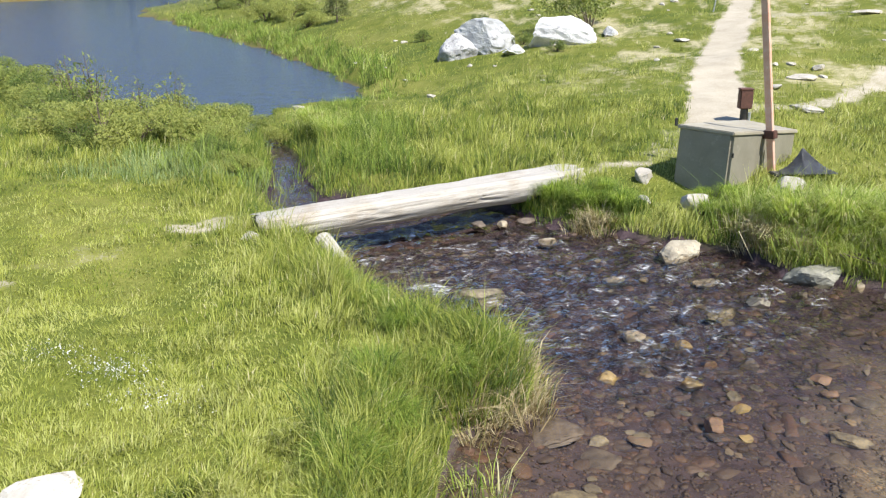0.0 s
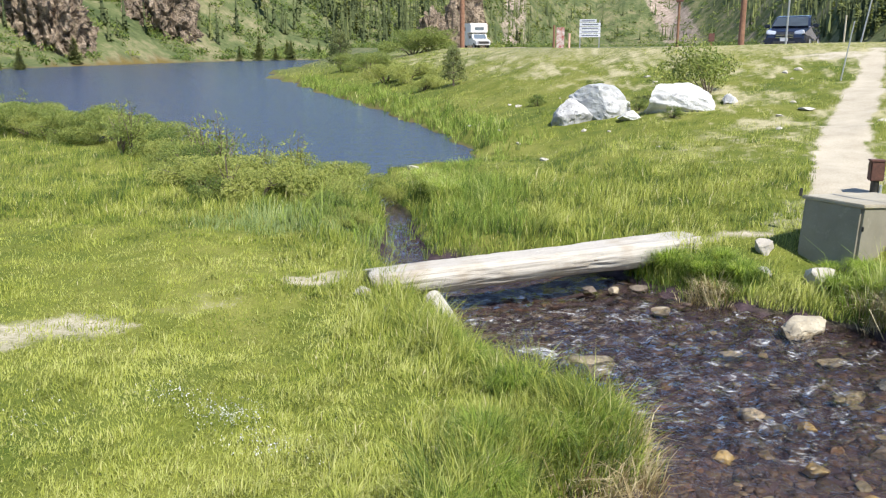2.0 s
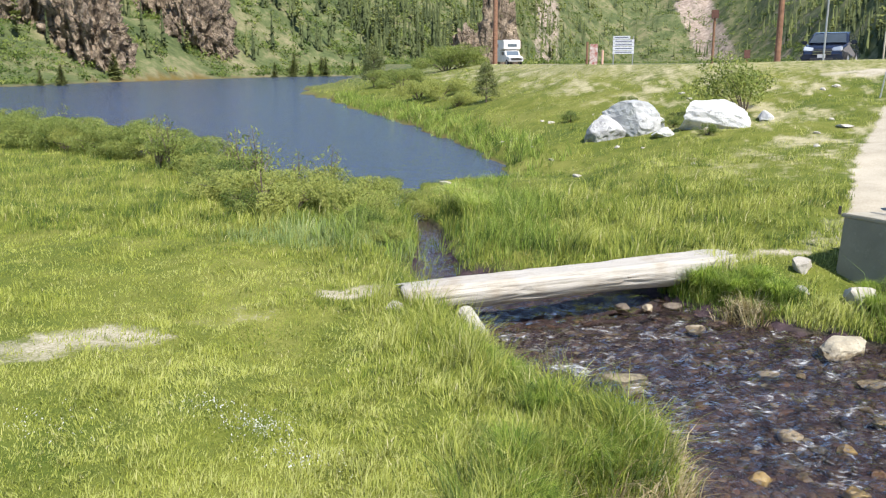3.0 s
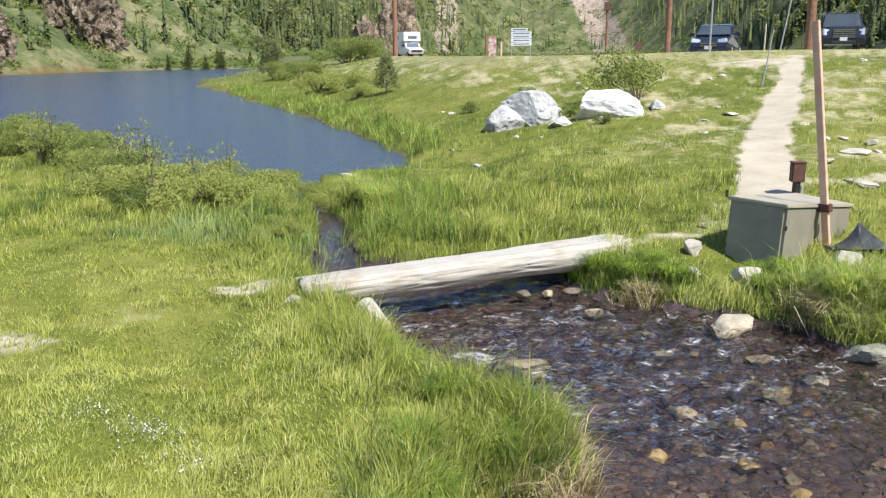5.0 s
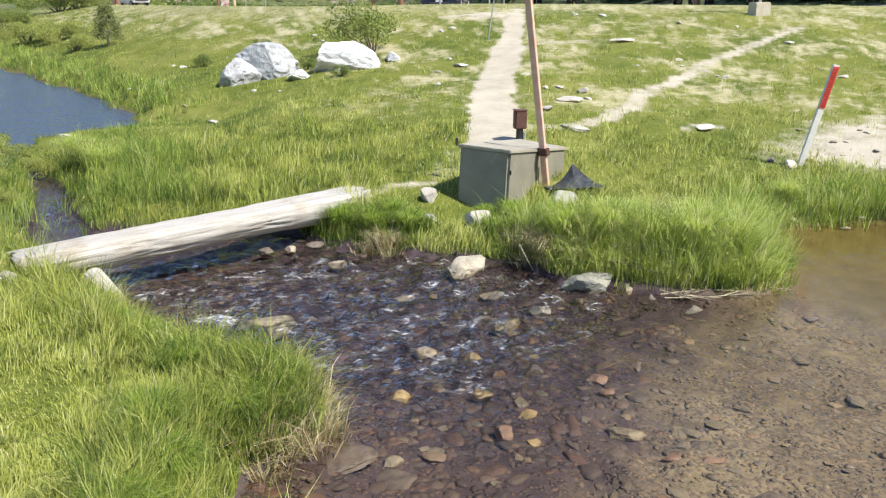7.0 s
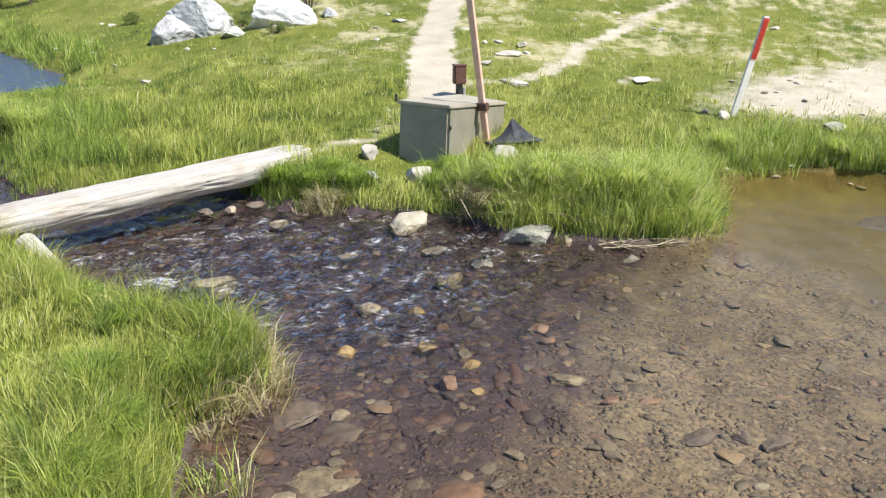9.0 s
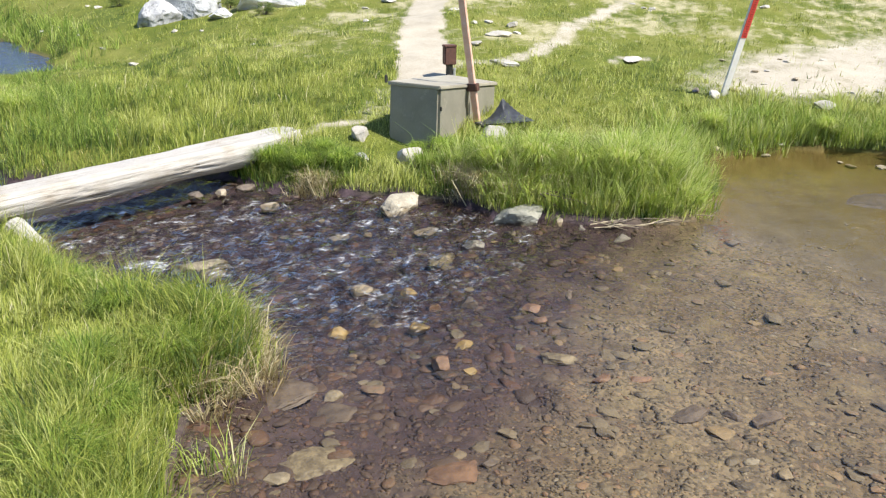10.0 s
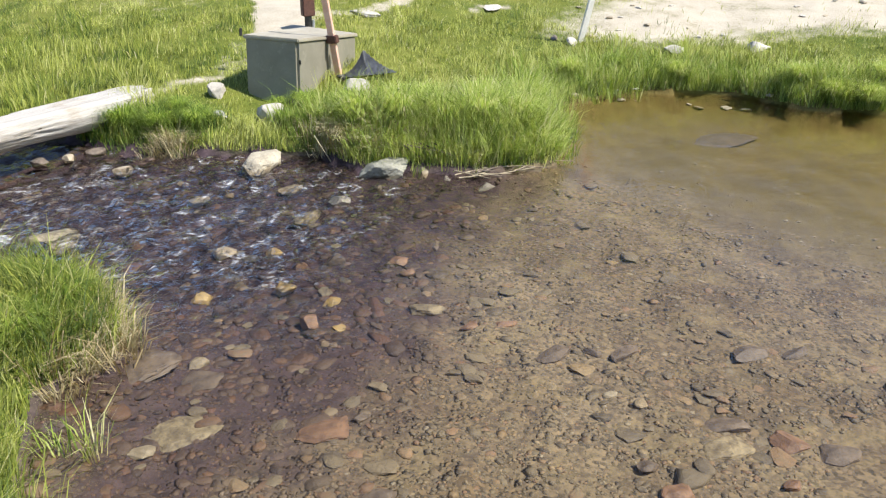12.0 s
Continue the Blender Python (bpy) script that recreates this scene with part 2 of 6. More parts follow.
STONE_TAN = surface("stone_tan", (0.33, 0.27, 0.19), (0.52, 0.45, 0.34), 7, 0.85, 0.9, c3=(0.2, 0.16, 0.12), vary=0.2)
STONE_GREY = surface("stone_grey", (0.28, 0.27, 0.25), (0.47, 0.45, 0.41), 6, 0.85, 0.6, c3=(0.16, 0.14, 0.12), vary=0.2)
STONE_WET = surface("stone_wet_brown", (0.095, 0.075, 0.062), (0.20, 0.158, 0.12), 17, 0.6, 0.8, c3=(0.055, 0.045, 0.04), vary=0.15)
STONE_RUST = surface("stone_rust", (0.145, 0.088, 0.06), (0.29, 0.175, 0.11), 15, 0.6, 0.8, c3=(0.17, 0.135, 0.09), vary=0.2)
STONE_GOLD = surface("stone_gold", (0.26, 0.18, 0.07), (0.44, 0.33, 0.15), 9, 0.45, 0.7, c3=(0.12, 0.085, 0.045), vary=0.3)
STONE_WHITE = surface("stone_white", (0.52, 0.52, 0.53), (0.78, 0.78, 0.77), 2.2, 0.9, 0.9, c3=(0.30, 0.30, 0.31), vary=0.08, fine=26, depth=0.08)
STONE_SILVER = surface("stone_silver", (0.38, 0.39, 0.405), (0.62, 0.63, 0.64), 2.6, 0.9, 0.9, c3=(0.17, 0.17, 0.18), vary=0.04, fine=24, depth=0.08)
STONE_LEDGE = surface("stone_ledge", (0.17, 0.17, 0.135), (0.32, 0.31, 0.255), 9, 0.85, 0.9, c3=(0.13, 0.13, 0.10), vary=0.05)
STONE_BUFF = surface("stone_buff", (0.34, 0.295, 0.22), (0.50, 0.45, 0.35), 8, 0.85, 0.9, c3=(0.22, 0.19, 0.14), vary=0.1)
STONE_LICHEN = surface("stone_lichen", (0.32, 0.32, 0.33), (0.66, 0.66, 0.66), 3.2, 0.9, 0.9, c3=(0.10, 0.10, 0.105), vary=0.05, fine=22, depth=0.06)
STONE_PALE = surface("stone_pale", (0.46, 0.42, 0.36), (0.68, 0.63, 0.55), 5, 0.9, 0.8, c3=(0.30, 0.27, 0.22), vary=0.12, fine=40, depth=0.02)
def cobble_material(name, by):
    """Wet stones of the bed, each of its own shade, with silt on their backs."""
    n = Nodes(name)
    co = n.coords("World")
    geo = n.t.nodes.new("ShaderNodeNewGeometry")
    own = geo.outputs["Random Per Island"] if by == "island" else n.t.nodes.new("ShaderNodeObjectInfo").outputs["Random"]
    col = n.ramp(own, (0.0, (0.10, 0.085, 0.07)), (0.3, (0.165, 0.138, 0.10)), (0.6, (0.225, 0.19, 0.13)), (0.8, (0.255, 0.16, 0.10)), (0.95, (0.33, 0.25, 0.14)), (1.0, (0.36, 0.33, 0.26)))
    spot = n.noise(co, 26, 6, 0.75)
    col = n.mix(n.step(spot, 0.38, 0.66), col, n.mix(1.0, col, (0.62, 0.6, 0.58), "MULTIPLY"))
    col = n.mix(n.math("MULTIPLY", n.step(n.noise(co, 13, 6, 0.75), 0.46, 0.62), 0.8), col, (0.215, 0.178, 0.115))
    col = n.mix(n.attr("riffle"), col, n.mix(1.0, col, (0.46, 0.36, 0.41), "MULTIPLY"))
    n.link(col, n.p.inputs["Base Color"])
    n.p.inputs["Roughness"].default_value = 0.55
    n.bump(spot, 0.9, 0.012)
    return n.m


COBBLE, COBBLES = cobble_material("wet_cobble", "object"), cobble_material("wet_cobbles", "island")
CLIFF = surface("cliff_rock", (0.12, 0.088, 0.06), (0.56, 0.44, 0.33), 0.8, 0.95, 1.0, c3=(0.15, 0.165, 0.06), fine=4.5, depth=1.5, cracks=0.45)
BOX_GREEN = surface("olive_paint", (0.245, 0.228, 0.178), (0.31, 0.288, 0.228), 3, 0.6, 0.15, c3=(0.36, 0.335, 0.27), fine=60)
# body paint made lighter: the sun on the lid is in the colour
LID = surface("sunlit_tan_lid", (0.40, 0.36, 0.28), (0.50, 0.455, 0.36), 4, 0.65, 0.2, c3=(0.34, 0.30, 0.23))
PINK_WOOD = surface("faded_orange_wood", (0.74, 0.43, 0.31), (0.80, 0.53, 0.41), 9, 0.8, 0.4, c3=(0.78, 0.63, 0.54))
RUST_BROWN = surface("rusty_brown_paint", (0.10, 0.045, 0.035), (0.17, 0.075, 0.055), 14, 0.7, 0.3, c3=(0.06, 0.035, 0.03))
DARK_METAL = surface("dark_metal", (0.05, 0.05, 0.05), (0.10, 0.095, 0.09), 12, 0.5, 0.2, metal=0.6)
BLACK_RUBBER = surface("black_rubber", (0.03, 0.032, 0.038), (0.07, 0.073, 0.085), 12, 0.38, 0.2)
# black rubber lightened to grey: its sunlit sheen is in the colour
FLAP_RUBBER = surface("sheen_grey_rubber", (0.07, 0.074, 0.085), (0.14, 0.147, 0.165), 9, 0.35, 0.2)
RED_PAINT = surface("red_reflector", (0.60, 0.04, 0.03), (0.72, 0.08, 0.06), 20, 0.5, 0.1)
TWIG = surface("dry_twig", (0.34, 0.27, 0.17), (0.52, 0.44, 0.30), 9, 0.85, 0.3)
RED_DARK = plain("dark_red_lettering", (0.22, 0.015, 0.012), 0.6)
WHITE_PAINT = surface("white_paint", (0.72, 0.70, 0.68), (0.82, 0.80, 0.78), 8, 0.6, 0.15, c3=(0.62, 0.58, 0.54))
CONCRETE = surface("concrete", (0.50, 0.44, 0.35), (0.62, 0.56, 0.46), 5, 0.9, 0.4)
POLE_WOOD = surface("brown_pole_wood", (0.20, 0.10, 0.06), (0.33, 0.18, 0.11), 6, 0.85, 0.4)
GREY_METAL = surface("galvanised_steel", (0.42, 0.43, 0.44), (0.55, 0.56, 0.57), 10, 0.45, 0.1, metal=0.5)
SIGN_WHITE = surface("sign_white", (0.66, 0.69, 0.74), (0.76, 0.78, 0.82), 8, 0.5, 0.05)
SIGN_INK = plain("sign_ink", (0.10, 0.12, 0.17), 0.6)
NAVY = plain("navy_car_paint", (0.02, 0.028, 0.06), 0.25, 0.3, Coat_Weight=0.8)
BLACK_CAR = plain("black_car_paint", (0.02, 0.02, 0.024), 0.25, 0.2, Coat_Weight=0.8)
SLATE_CAR = plain("slate_car_paint", (0.07, 0.08, 0.10), 0.3, 0.5, Coat_Weight=0.8)
CAR_WHITE = plain("white_gelcoat", (0.78, 0.77, 0.75), 0.35)
# tinted glass, its base raised to blue-grey in place of mirrored sky
GLASS_DARK = plain("tinted_sky_glass", (0.12, 0.15, 0.18), 0.06, 0.0, Specular_IOR_Level=0.9, Coat_Weight=1.0)
CHROME = plain("chrome", (0.75, 0.75, 0.76), 0.12, 1.0)
LAMP_GLASS = plain("headlight_glass", (0.7, 0.72, 0.75), 0.1, 0.4)
TYRE = plain("tyre", (0.02, 0.02, 0.02), 0.85)


# ---- helpers of the builder ----
def mesh_from(name, verts, faces, material, attrs=None, smoothed=False):
    """A mesh from numpy arrays: verts (n, 3) and faces (m, 3 or 4)."""
    me = bpy.data.meshes.new(name)
    verts, faces = np.asarray(verts, np.float32), np.asarray(faces, np.int32)
    k = faces.shape[1]
    me.vertices.add(len(verts))
    me.vertices.foreach_set("co", verts.ravel())
    me.loops.add(faces.size)
    me.loops.foreach_set("vertex_index", faces.ravel())
    me.polygons.add(len(faces))
    me.polygons.foreach_set("loop_start", np.arange(0, faces.size, k, dtype=np.int32))
    if smoothed:
        me.polygons.foreach_set("use_smooth", np.ones(len(faces), bool))
    for key, values in (attrs or {}).items():
        a = me.attributes.new(key, "FLOAT", "POINT")
        a.data.foreach_set("value", np.asarray(values, np.float32).ravel())
    me.update(calc_edges=True)
    me.materials.append(material)
    return me


def thing(name, label, category, group="", kind="", at=(0, 0, 0), turn=(0, 0, 0)):
    """An Empty at a thing's base, to hold its parts."""
    ob = new(name)
    ob.empty_display_size = 0.1
    ob.matrix_world = pose(*at, *turn)
    return tagged(ob, label, category, group, kind)


def part(name, bm, material, parent, label="", smoothed=False, bevel=0.0):
    if bevel:
        bmesh.ops.bevel(bm, geom=list(bm.edges), offset=bevel, segments=2, affect="EDGES", clamp_overlap=True)
    me = bpy.data.meshes.new(name)
    bmesh.ops.recalc_face_normals(bm, faces=bm.faces)
    bm.to_mesh(me)
    bm.free()
    if smoothed:
        for p in me.polygons:
            p.use_smooth = True
    me.materials.append(material)
    ob = new(name, me)
    ob.parent = parent
    return tagged(ob, label)


def box(sx, sy, sz, at=(0, 0, 0), turn=(0, 0, 0), bm=None):
    bm = bm or bmesh.new()
    bmesh.ops.create_cube(bm, size=1, matrix=pose(*at, *turn) @ Matrix.Diagonal((sx, sy, sz, 1)))
    return bm


def rod(p0, p1, r0, r1=None, sides=10, bm=None):
    bm = bm or bmesh.new()
    p0, p1 = Vector(p0), Vector(p1)
    d = p1 - p0
    m = Matrix.Translation((p0 + p1) / 2) @ d.to_track_quat("Z", "Y").to_matrix().to_4x4()
    bmesh.ops.create_cone(bm, cap_ends=True, segments=sides, radius1=r0, radius2=r0 if r1 is None else r1, depth=d.length, matrix=m)
    return bm


def prism(profile, y0, y1, bm=None):
    """A closed outline of (x, z) pairs drawn out along y."""
    bm = bm or bmesh.new()
    a = [bm.verts.new((x, y0, z)) for x, z in profile]
    b = [bm.verts.new((x, y1, z)) for x, z in profile]
    bm.faces.new(a)
    bm.faces.new(b[::-1])
    for i in range(len(a)):
        j = (i + 1) % len(a)
        bm.faces.new((a[i], b[i], b[j], a[j]))
    return bm


def gz(x, y):
    return float(ground_z(np.array([x]), np.array([y]))[0])


def poly_dist(px, py, pts, closed=True):
    """Distance from points to a polyline, and whether they lie inside when it is closed."""
    d = np.full(px.shape, 1e9, px.dtype)
    inside = np.zeros(px.shape, bool)
    n = len(pts)
    for i in range(n if closed else n - 1):
        (ax, ay), (bx, by) = pts[i], pts[(i + 1) % n]
        ex, ey = bx - ax, by - ay
        t = np.clip(((px - ax) * ex + (py - ay) * ey) / (ex * ex + ey * ey + 1e-12), 0, 1)
        d = np.minimum(d, np.hypot(px - ax - t * ex, py - ay - t * ey))
        if closed and ay != by:
            cross = ((ay > py) != (by > py)) & (px < ex * (py - ay) / ey + ax)
            inside ^= cross
    return d, inside


def smooth(a, b, x):
    t = np.clip((x - a) / (b - a), 0, 1)
    return t * t * (3 - 2 * t)


def wave(x, y, size, seed=0):
    """Cheap smooth noise, about -1 to 1, from a few turned sines."""
    r = np.random.RandomState(seed)
    out = np.zeros(np.shape(x))
    for i in range(6):
        a, p, k = r.uniform(0, 6.28), r.uniform(0, 6.28), r.uniform(0.6, 1.8) * 6.28 / size
        out = out + np.sin((x * np.cos(a) + y * np.sin(a)) * k + p + 1.3 * np.sin((y * np.cos(a) - x * np.sin(a)) * k * 0.7 + p * 2))
    return out / 3.2


LAKE = [(-4.9, 15.6), (-4.2, 16.0), (-3.2, 17.7), (-1.9, 18.2), (-2.1, 19.5), (-3.3, 23.1), (-5.2, 27.2), (-7.7, 33), (-12.3, 42.4),
        (-20.6, 59), (-29.5, 78), (-31, 83), (-33, 100), (-41, 130), (-50, 166), (-57, 174), (-68, 160), (-74, 136), (-76, 114),
        (-73, 92), (-90, 78), (-105, 60), (-95, 42), (-60, 38), (-38, 34), (-24, 29), (-15, 22.3), (-9.5, 18.2), (-6.5, 15.8)]
CHANNEL = [(-5.0, 16.4), (-3.8, 13.9), (-3.0, 12.4), (-2.6, 10.7), (-2.4, 9.4), (-1.95, 8.4), (-1.55, 7.9), (-1.25, 6.95), (-0.85, 6.3), (-0.5, 5.75), (-0.18, 5.45),
          (0.2, 5.15), (0.42, 4.95), (0.4, 4.6), (0.18, 4.3), (-0.08, 4.1), (-0.2, 3.4), (-0.28, 2.4), (0.3, 1.6), (3, 1.2), (8, 0.5), (13, 1.5), (12.5, 4), (11, 5.2),
          (9.4, 6.0), (8.6, 6.7), (8.4, 7.7), (7.5, 8.25), (6.9, 8.3), (6.0, 8.2), (4.6, 6.2), (4.0, 6.3), (3.34, 6.7), (2.85, 6.9), (2.7, 7.5),
          (2.0, 7.9), (1.25, 8.35), (0.7, 8.8), (0.45, 9.2), (-1.0, 9.5), (-1.75, 9.65), (-2.15, 10.7), (-2.55, 12.3), (-3.45, 14.2), (-4.2, 16.4)]
CREST = [(60, 10), (40, 15), (28, 19.5), (20, 22.5), (14, 25), (8, 27.5), (3.5, 30), (0, 34), (-4, 45), (-9, 66), (-17, 92), (-27, 110), (-36, 135), (-46, 172), (-60, 210)]


def hill_foot(az):
    """How far off the hills begin, by the compass."""
    return np.interp(az, [-180, -60, -42, -36, -30, -25, -20, -15, -12, -8, -4, 1, 6, 10, 14, 18, 24, 32, 60, 180],
                     [115, 115, 118, 130, 143, 165, 185, 195, 205, 240, 330, 450, 440, 360, 270, 200, 140, 105, 80, 90])


def lake_dist(x, y):
    """Distance to the lake's uneven shore, and what lies inside it."""
    k = 0.012 * np.clip(np.hypot(x, y), 10, 80)
    return poly_dist(x + k * wave(x, y, 5.0, 91), y + k * wave(x, y, 4.0, 92), LAKE)


def ground_z(x, y):
    """Height of the land and of the bed, over the water's level."""
    d1, i1 = lake_dist(x, y)
    d2, i2 = poly_dist(x, y, CHANNEL)
    wet = i1 | i2
    ds = np.minimum(d1, d2)
    dc, _ = poly_dist(x, y, CREST, False)
    over, beyond = poly_dist(x, y, CREST + [(-60, 400), (400, 400), (400, 10)])
    s = ds / (ds + dc + 1e-6)
    bank = 0.06 + 0.2 * smooth(0, 0.5, ds)
    right = bank + (2.21 + 0.15 * smooth(1, 9, x) * (y < 60)) * np.power(s, 1.15)
    left = bank + 0.12 * smooth(0.5, 6, ds)
    # which side of the outlet: the meadow lies left of the stream
    side = smooth(-0.4, 0.4, x - np.interp(y, [0, 4, 5.2, 8.3, 9.5, 12.4, 16], [-0.3, 0.1, 0.4, -1.5, -2.1, -2.8, -4.5])) 
    side = np.where(y > 17.0, x > np.interp(y, [17, 33, 60, 80, 175], [-3.5, -8, -21, -30.5, -52]), side)
    z = left * (1 - side) + right * side
    edge = 0.15 * smooth(1, 9, x) * (y < 60)
    z = np.where(beyond, 2.47 + edge - (0.25 + edge) * smooth(0.5, 4, dc) * (1 - 0.9 * smooth(10.2, 12.2, x) * (y < 70)), z)
    z = z + 0.05 * wave(x, y, 3.0, 1) * smooth(0.3, 1.5, ds) * (~beyond) + 0.012 * wave(x, y, 0.6, 2) * smooth(0.05, 0.4, ds) * (~beyond)
    # worn slope in front of the utility box
    z = z - np.where(wet, 0, 0.13 * smooth(1.0, 0.35, np.hypot(x - 2.6, y - 8.5)) * smooth(0.05, 0.4, ds))
    # the bank lies low where the lake drains
    z = z - np.where(wet, 0, 0.16 * smooth(12.8, 15.0, y) * smooth(21, 18.6, y) * smooth(-7, -6, x) * smooth(0.6, -0.8, x) * smooth(0, 0.4, ds))
    # the bank where the camera stands
    z = z + np.where(wet, 0, 0.6 * smooth(2.4, 0.8, np.hypot(x + 0.3, y)))
    depth = 0.05 + 0.11 * smooth(0, 0.7, ds) + 0.12 * smooth(5.5, 9, x) + 1.2 * smooth(1, 8, np.where(i1, ds, 0))
    z = np.where(wet, 0.04 - depth + 0.02 * wave(x, y, 0.7, 3), z)
    # hills beyond the lake and the road
    r, az = np.hypot(x, y), np.degrees(np.arctan2(x, y))
    foot = hill_foot(az)
    steep = np.interp(az, [-60, -25, -12, -4, 6, 12, 20, 60], [0.62, 0.58, 0.45, 0.35, 0.35, 0.4, 0.4, 0.4])
    up = np.maximum(r - foot, 0)
    z = z + steep * (up * up / (up + 18)) * (1 + 0.16 * wave(x, y, 60, 4)) + 1.1 * wave(x, y, 14, 6) * smooth(8, 40, up)
    # the ridge line stays low, so that the open sky stands over it;
    # past 20 degrees right it rises unseen, added to darken the pond's reflection
    top = 2.5 + r * np.tan(np.radians(np.interp(az, [-60, -38, -20, 0, 20, 28, 60], [7.5, 7.5, 7.0, 6.5, 6.5, 15, 18])))
    z = np.where((up > 0) & (z > top - 6), top - 6 * np.exp(-np.maximum(z - top + 6, 0) / 6), z)
    return z


# ---- plan of worn and wet places ----
PATHS = [([(1.5, 9.68), (2.2, 9.72)], 0.1, 0.75), ([(2.4, 9.9), (2.9, 11.2)], 0.22, 0.42), ([(3.5, 11.4), (3.75, 12.2), (4.4, 14.5), (5.35, 17.5), (6.75, 21.1)], 0.36, 1.0), ([(3.6, 11.8), (4.1, 13.4)], 0.36, 1.0), ([(6.75, 21.1), (8.15, 25.0)], 0.26, 1.0), ([(8.15, 25.0), (8.7, 26.4)], 0.24, 0.72),
         ([(-9, 3.2), (-6.5, 4.1), (-4.7, 5.2), (-4.1, 5.9)], 0.36, 0.56), ([(-4.0, 6.0), (-3.0, 7.2)], 0.28, 0.27), ([(-2.65, 7.5), (-2.4, 7.9)], 0.22, 0.62),
         ([(4.3, 12.3), (5.9, 12.75), (7.6, 14.8), (11, 17.7), (14.8, 20.4)], 0.19, 0.66), ([(7.0, 12.25), (7.7, 12.15)], 0.13, 0.75),
         ([(7.6, 21.0), (9.0, 20.6)], 0.3, 0.5), ([(6.4, 26.3), (8.2, 25.5)], 0.32, 0.66)]
SAND = [(7.3, 10.35), (8.25, 9.25), (9.7, 8.95), (12.5, 7.4), (18, 6), (18, 11), (13, 12.2), (9.2, 11.9), (7.8, 11.0)]
DARK_BED = [(-5.2, 17), (-3.9, 12), (-3.4, 9), (-2.2, 7.6), (-1.6, 7.3), (-1.3, 7), (-0.1, 5.4), (-0.2, 4), (-0.3, 2.6), (0.4, 2.75), (1.0, 3.05), (1.5, 3.35), (2.05, 3.75), (2.4, 4.25), (2.65, 4.85), (2.95, 5.25), (3.7, 5.65), (4.3, 6.05), (3.2, 7.3), (2, 8.4), (0.6, 9.6), (-1.2, 10.2), (-1.6, 13), (-3.5, 17)]
RIFFLE_AREA = [(-3.2, 13), (-1.6, 8.3), (-1.3, 7.3), (-0.1, 5.7), (0.3, 5.2), (0.5, 4.6), (1.5, 4.2), (2.3, 4.9), (3.6, 6.1), (3.2, 7.2), (2, 8.3), (0.6, 9.5), (-2, 11)]


def masks(x, y):
    """Shares of dirt, dryness, bed, road and so on at places of the plan."""
    d1, i1 = lake_dist(x, y)
    d2, i2 = poly_dist(x, y, CHANNEL)
    ds = np.where(i1 | i2, 0, np.minimum(d1, d2))
    dirt = np.zeros(np.shape(x))
    for pts, half, amount in PATHS:
        d, _ = poly_dist(x, y, pts, False)
        d = d + 0.22 * half * wave(x, y, 0.9, 15) + 0.14 * half * wave(x, y, 0.3, 16)
        dirt = np.maximum(dirt, amount * smooth(half * 1.6, half * 0.75, d))
    d, ins = poly_dist(x, y, SAND)
    dirt = np.maximum(dirt, np.where(ins, 0.42 + 0.35 * smooth(0, 0.8, d), 0.45 * smooth(0.5, 0, d)))
    dc, _ = poly_dist(x, y, CREST, False)
    _, beyond = poly_dist(x, y, CREST + [(-60, 400), (400, 400), (400, 10)])
    r, az = np.hypot(x, y), np.degrees(np.arctan2(x, y))
    slope = smooth(11, 17, r) * smooth(-8, -2, x + 0.22 * (y - 18)) * (~beyond)
    dry = slope * (0.36 + 0.34 * wave(x, y, 3.5, 11) + 0.36 * wave(x, y, 1.1, 12) + 0.34 * wave(x, 1.6 * y, 0.5, 18)) * smooth(2, 6, ds)
    dry = np.maximum(dry, 0.55 * smooth(3, 0.5, dc) * (r < 120))
    road = np.where(beyond, smooth(1.2, 2.2, dc), 0) * (r < 105) * (az > -14)
    hill = smooth(60, 110, r) * (1 - road)
    zf, away = np.zeros(np.shape(x)), r > 70
    zf[away] = ground_z(x[away], y[away])
    foot = (az < -11.5) & (zf > 1.0)
    tilt = np.degrees(np.arctan2(zf - 2.5, r))
    scree = 0.62 * smooth(1.9, 0.9, abs(az - 7.0 + 0.5 * np.clip(tilt, 0, 6))) + 0.4 * smooth(8.5, 10, az) * smooth(16, 13, az) * (wave(x, y, 45, 19) > -0.1) + 0.55 * smooth(1.4, 0.6, abs(az + 4.2)) + 0.16 * foot + 0.12 * (az < -20)
    wet = (i1 | i2)
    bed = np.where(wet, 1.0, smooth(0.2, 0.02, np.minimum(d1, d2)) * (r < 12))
    dr, ri = poly_dist(x, y, DARK_BED)
    riffle = smooth(-0.5, 0.45, np.where(ri, dr, -dr) + 0.2 * wave(x, y, 0.9, 14)) * (0.86 + 0.14 * smooth(3.6, 5.4, y + 0.1 * x))
    mud = smooth(4.4, 6.2, x + 0.25 * (y - 5)) + i1
    return dict(dirt=dirt, dry=np.clip(dry, 0, 1), bed=bed, road=road, hill=hill, scree=scree, riffle=riffle, mud=np.clip(mud, 0, 1)), ds, wet, beyond


